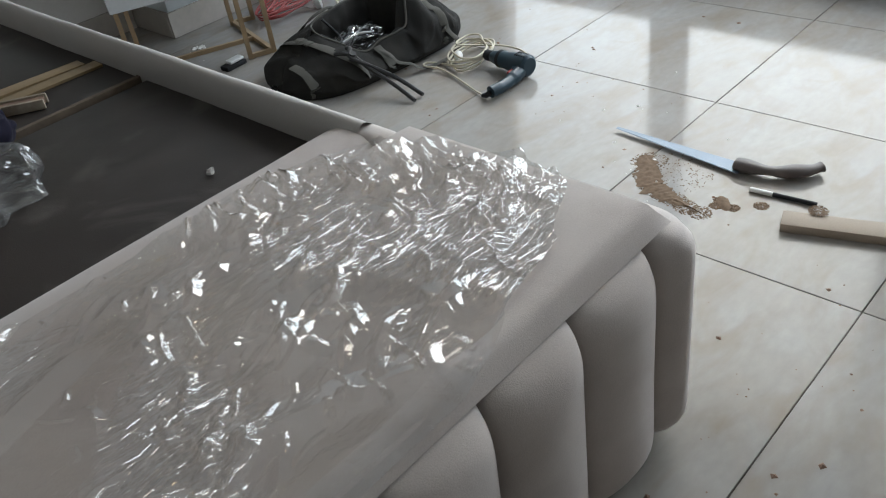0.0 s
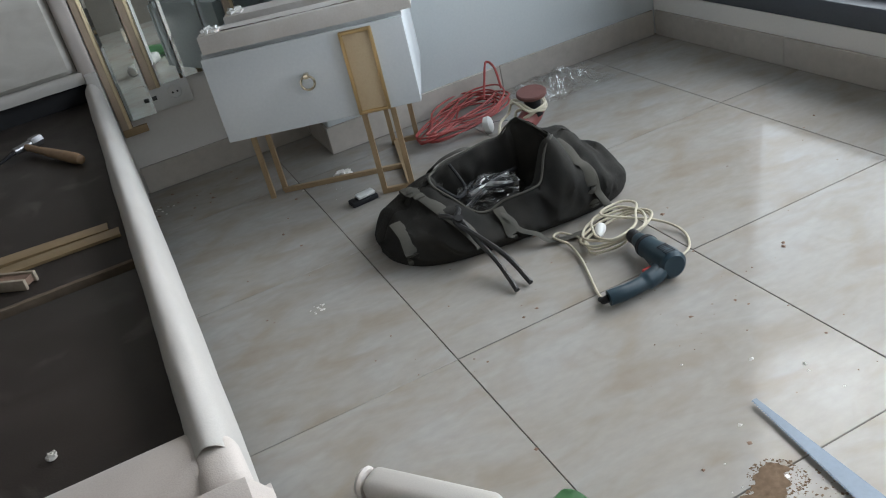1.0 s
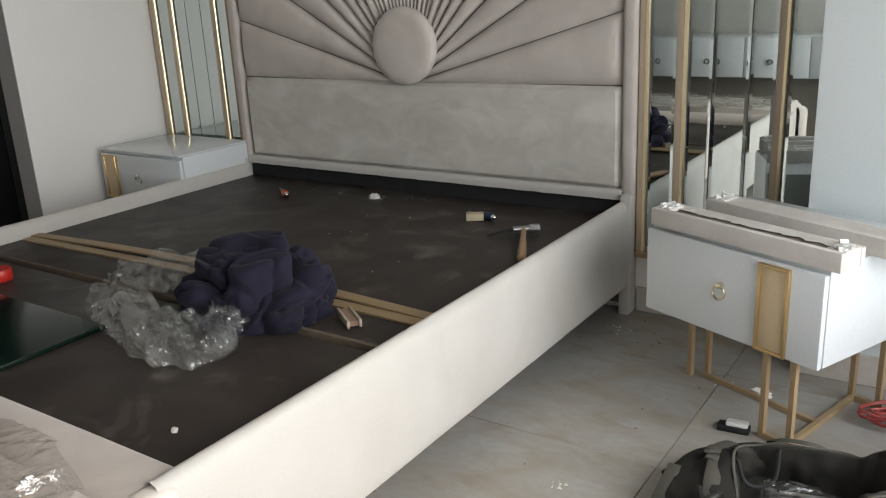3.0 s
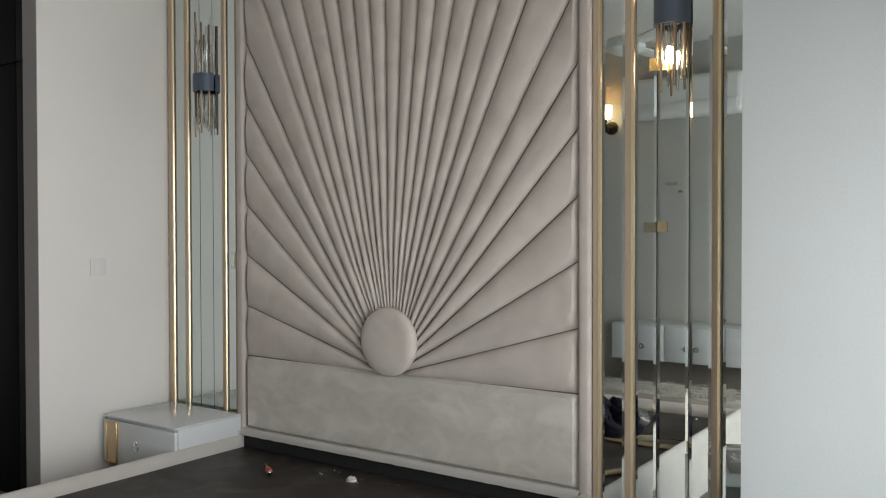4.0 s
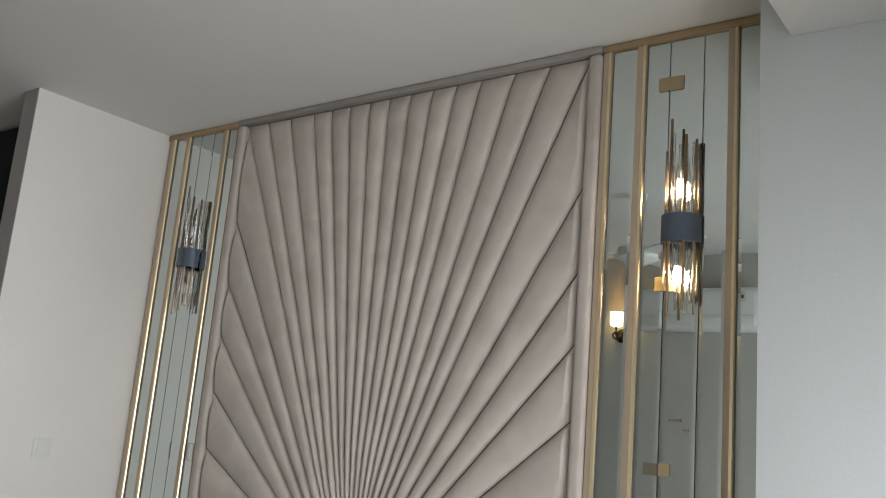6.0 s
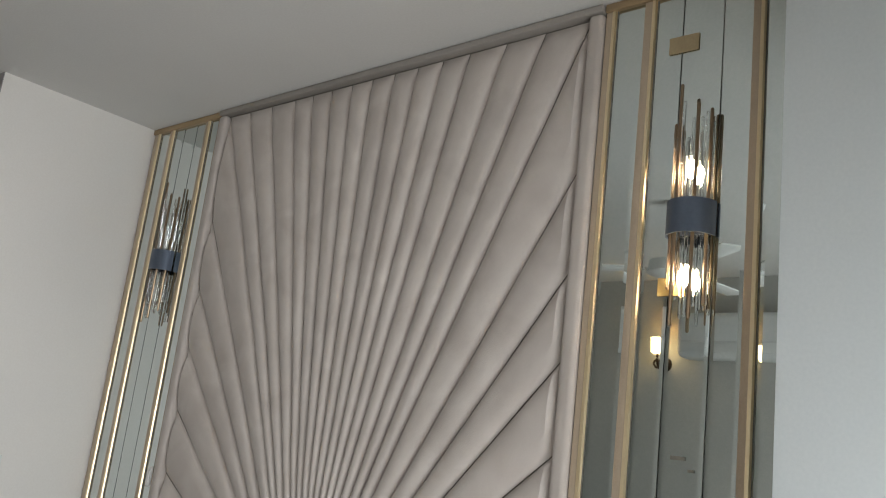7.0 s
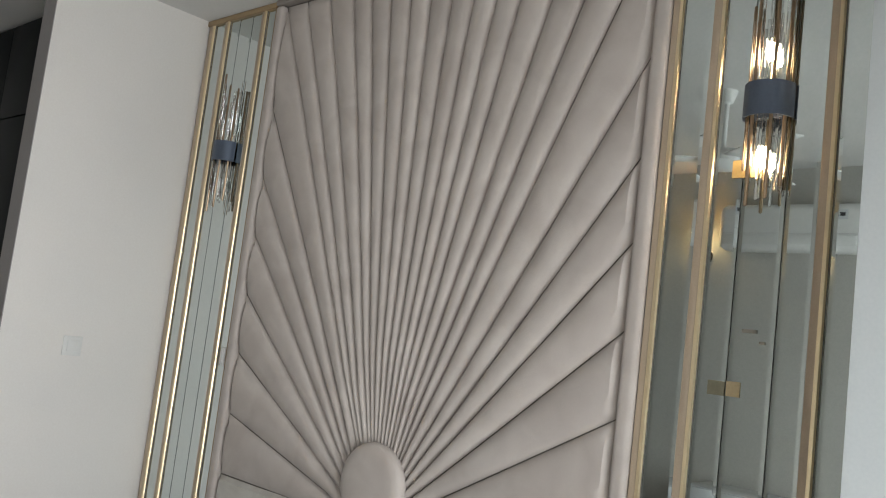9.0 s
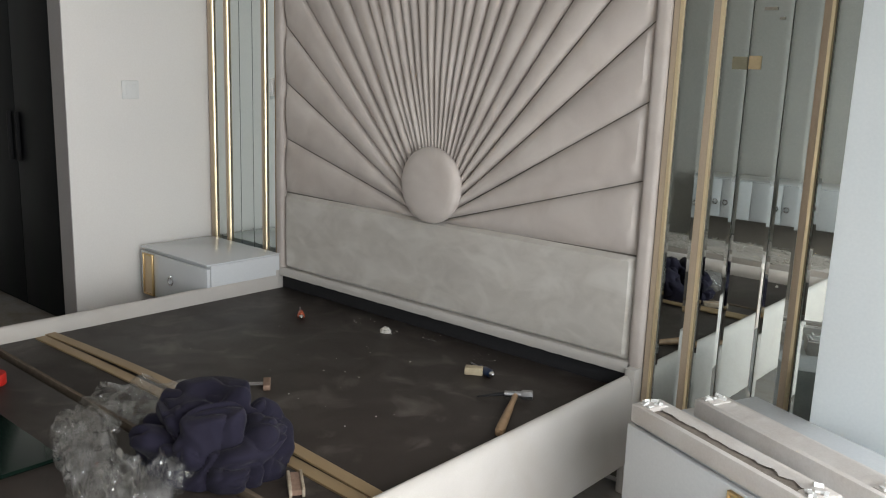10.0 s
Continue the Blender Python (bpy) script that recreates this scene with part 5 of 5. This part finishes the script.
def dust_trail(u, v):
    i = min(int(u * (len(trail) - 1)), len(trail) - 2)
    p, d = trail[i], (trail[i + 1] - trail[i]).normalized()
    w = (0.030 * math.sin(math.pi * min(1, 0.12 + u)) ** 0.7) * (1 + 0.7 * noise.noise(Vector((u * 22, 1 if v > 0.5 else 9, 0))))
    s = (2 * v - 1) * w
    return (p.x - d.y * s, p.y + d.x * s, 0.0008 + 0.0035 * (1 - abs(2 * v - 1)) * (0.6 + noise.noise(Vector((u * 30, v * 6, 2)))))


solid("sawdust", sheet(78, 10, dust_trail), SAWDUST, "brown sawdust swept into a curved trail", "debris", "stuff")
solid("sawdust", lathe([(0.030, 0.0008), (0.018, 0.003), (0.004, 0.0042)], 16, pose(1.618, -2.415, 0, 0, 0, 40) @ Matrix.Diagonal((1.0, 0.45, 1, 1))), SAWDUST, "small brown sawdust pile", "debris", "stuff")
crumbs("sawdust", "brown sawdust spilled in a curved trail on the tiles", spots, SAWDUST, 0.0007, 0.0034, 5200, 0.35)
crumbs("floor_grit", "dark grit and crumbs strewn over the tiles", [(1.3, -1.2, 0, 0.5), (1.7, -1.7, 0, 0.5), (1.2, -0.4, 0, 0.35), (1.9, -1.6, 0, 0.3), (2.3, -1.5, 0, 0.6), (1.4, -2.5, 0, 0.4), (1.05, -2.75, 0, 0.25), (1.1, -0.2, 0, 0.12)], CHIPWOOD, 0.0012, 0.0075, 190, 0.5)
crumbs("plaster_crumbs", "white plaster crumbs strewn over the tiles", [(1.5, -0.5, 0, 0.12), (1.9, -2.1, 0, 0.3), (1.25, -1.17, 0, 0.02), (1.0, -0.19, 0, 0.05), (1.62, -2.25, 0, 0.1)], PLASTER, 0.0015, 0.007, 60, 0.5)

# green bottle and upholstered offcut
GREENP = glass("green_bottle_plastic", (0.26, 0.58, 0.29), 0.28, 1.15)
bt = thing("bottle", "empty green plastic bottle lying on the tiles", "bottle", pose(0, 0, 0))
m = from_to((1.405, -2.072, 0.034), (1.22, -2.193, 0.034))
part("body", lathe([(0.012, 0.0), (0.030, 0.004), (0.033, 0.02), (0.032, 0.05), (0.029, 0.075), (0.032, 0.10), (0.033, 0.135), (0.027, 0.17), (0.015, 0.20), (0.0135, 0.206)], 24, m), GREENP, bt)
part("cap", lathe([(0.0155, 0.206), (0.0155, 0.222), (0.013, 0.224)], 18, m), material("green_cap", (0.03, 0.22, 0.06), 0.45, scale=10), bt)
of = thing("padded_batten", "pale upholstered padded batten offcut on the tiles", "batten", pose(1.222, -1.922, 0, 0, 0, -52))
part("padding", box(-0.125, 0.125, -0.028, 0.028, 0.0, 0.055, 0.018, 4), LEATHER, of)
part("folded_end", lathe([(0.026, 0.0), (0.029, 0.006), (0.024, 0.014), (0.012, 0.016)], 18, pose(-0.125, 0, 0.029, 0, -90)), BOARD, of)
hb_bracket = thing("hinge_bracket", "small black and white bracket beside the night stand", "bracket", pose(1.545, -0.70, 0, 0, 0, 5))
part("plate", box(-0.042, 0.042, -0.02, 0.02, 0.0, 0.016, 0.004), BLACK, hb_bracket)
part("cover", box(-0.02, 0.038, -0.016, 0.016, 0.016, 0.028, 0.005), PLASTIC_W, hb_bracket)
solid("paper_scrap", heap(0.03, 0.016, 0.018, 3.3, 3.0, 0.9, 2.4, 24, 10), PLASTER, "crumpled white paper scrap under the night stand", "paper scrap").matrix_world = pose(1.56, -0.47, 0)

# ---- the wall opposite, seen in the mirrors ----
UNDER_SHADE = material("under_dresser_shade", (0.20, 0.175, 0.15), 0.7, scale=6, amount=0.5, bump=0.05)
ds = thing("dresser", "low white lacquer dresser with round pulls", "dresser", pose(-0.33, Y_B + 0.02, 0))
part("body", box(0.0, 2.52, 0.0, 0.36, 0.49, 0.765, 0.004), LACQUER, ds)
# Added dark box stands in for the shade under the raised body.
part("shade_box", box(0.04, 2.48, 0.02, 0.24, 0.0, 0.49), UNDER_SHADE, ds, "dark box for the shaded gap under the dresser")
for k in range(12):
    f = part("door", box(0.21 * k + 0.002, 0.21 * k + 0.208, 0.362, 0.38, 0.495, 0.757, 0.003), LACQUER, ds)
    kx = 0.21 * k + (0.174 if k % 2 == 0 else 0.036)
    part("pull", tube([(kx + 0.016 * math.cos(t), 0.39, 0.60 + 0.016 * math.sin(t)) for t in (2 * math.pi * j / 20 for j in range(20))], 0.005, 8, closed=True), CHROME, f)
ac = thing("air_conditioner", "white split air conditioner on the opposite wall", "air conditioner", pose(-0.02, Y_B, 2.345))
part("casing", box(-0.32, 0.62, 0.0, 0.20, 0.0, 0.31, 0.05, 4), PLASTIC_W, ac)
part("louvre", box(-0.28, 0.58, 0.19, 0.206, 0.035, 0.10, 0.004), PLASTIC_W, ac)
part("front_groove", box(-0.28, 0.58, 0.196, 0.2015, 0.108, 0.111), SASH, ac)
lb = part("energy_label", box(0.38, 0.52, 0.2, 0.2025, 0.20, 0.265), LACQUER, ac)
for k in range(3):
    part("print_bar", box(0.39 + 0.042 * k, 0.422 + 0.042 * k, 0.2025, 0.2035, 0.222, 0.246), SOCKET_DARK, lb)
sc = thing("wall_sconce", "bronze wall sconce with a glowing glass cup", "wall lamp", pose(-0.505, Y_B, 2.315))
BRONZE = material("dark_bronze", (0.06, 0.04, 0.025), 0.4, 0.8, scale=15)
part("backplate", lathe([(0.055, 0.0), (0.05, 0.02), (0.02, 0.03)], 20, pose(0, 0, 0, -90)), BRONZE, sc)
for s in (-1, 1):
    part("scroll", tube(spline([(0, 0.03, 0.0), (s * 0.03, 0.06, -0.03), (s * 0.05, 0.07, 0.0), (s * 0.025, 0.08, 0.02), (0, 0.09, -0.01)], 6), 0.007, 8), BRONZE, sc)
part("arm", tube(spline([(0, 0.03, 0.0), (0, 0.09, -0.03), (0, 0.12, 0.02), (0, 0.12, 0.06)], 6), 0.010, 8), BRONZE, sc)
part("cup", lathe([(0.03, 0.06), (0.046, 0.07), (0.052, 0.17), (0.048, 0.17), (0.042, 0.075)], 20, pose(0, 0.12, 0)), SCONCE_GLOW, sc, "glowing frosted glass cup")
fan = thing("ceiling_fan", "white ceiling fan hanging from the ceiling", "ceiling fan", pose(0.33, -1.86, Z_C))
part("rod", lathe([(0.05, 0.0), (0.03, -0.06), (0.012, -0.07), (0.012, -0.30)], 16), PLASTIC_W, fan)
part("motor", lathe([(0.03, -0.30), (0.11, -0.32), (0.12, -0.38), (0.06, -0.41)], 28), PLASTIC_W, fan)
for k in range(3):
    q = Matrix.Rotation(radians(120 * k + 39), 4, "Z")
    bm = box(0.12, 0.62, -0.06, 0.06, -0.365, -0.357, 0.003)
    bmesh.ops.transform(bm, matrix=q, verts=bm.verts)
    part("blade", bm, PLASTIC_W, fan)
# ---- floor tiles and skirting ----
me = None
T = 0.6
for i in range(-10, 4):
    for j in range(-6, 4):
        x, y = 1.43 + T * i, -0.979 + T * j
        if x + T < X_FAR or x > X_R or y > 0.05 or y + T < Y_B:
            continue
        x0, x1, y0, y1 = max(x, X_FAR) + 0.0008, min(x + T, X_R) - 0.0008, max(y, Y_B) + 0.0008, min(y + T, 0.05) - 0.0008
        if x1 - x0 < 0.02 or y1 - y0 < 0.02:
            continue
        whole = abs(x1 - x0 - T + 0.0016) < 1e-4 and abs(y1 - y0 - T + 0.0016) < 1e-4
        if whole and me is not None:
            ob = new("tile", me)
        else:
            ob = mesh_ob("tile", box(0, x1 - x0, 0, y1 - y0, -0.01, 0.0, 0.0012, 1), TILE)
            if whole:
                me = ob.data
        ob.location = (x0, y0, 0.0)
        ob.parent = floor_slab


def skirting(name, a, b, label):
    """A row of skirting tiles along a wall foot, standing proud of the wall on the left of the way from a to b."""
    a, b = Vector((*a, 0)), Vector((*b, 0))
    d = (b - a)
    n = max(1, round(d.length / 0.6))
    q = math.degrees(math.atan2(d.y, d.x))
    e = thing(name, label, "skirting", pose(a.x, a.y, 0, 0, 0, q), kind="structure")
    L = d.length / n
    for k in range(n):
        part("skirting_tile", box(k * L + 0.001, (k + 1) * L - 0.001, 0.0005, 0.012, 0.001, 0.095, 0.0015, 1), SKIRT, e)
    return e


skirting("baseboard_column", (X_R - 0.014, Y_COL), (X_COL - 0.012, Y_COL), "cream tile skirting along the projecting wall")
skirting("baseboard_return", (X_COL, Y_COL), (X_COL, 0.011), "cream tile skirting on the wall return")
skirting("baseboard_bed_wall", (X_COL - 0.014, 0.012), (0.99, 0.012), "cream tile skirting under the mirror panel")
skirting("baseboard_window", (X_R, Y_B + 0.02), (X_R, Y_COL - 0.014), "cream tile skirting below the window")
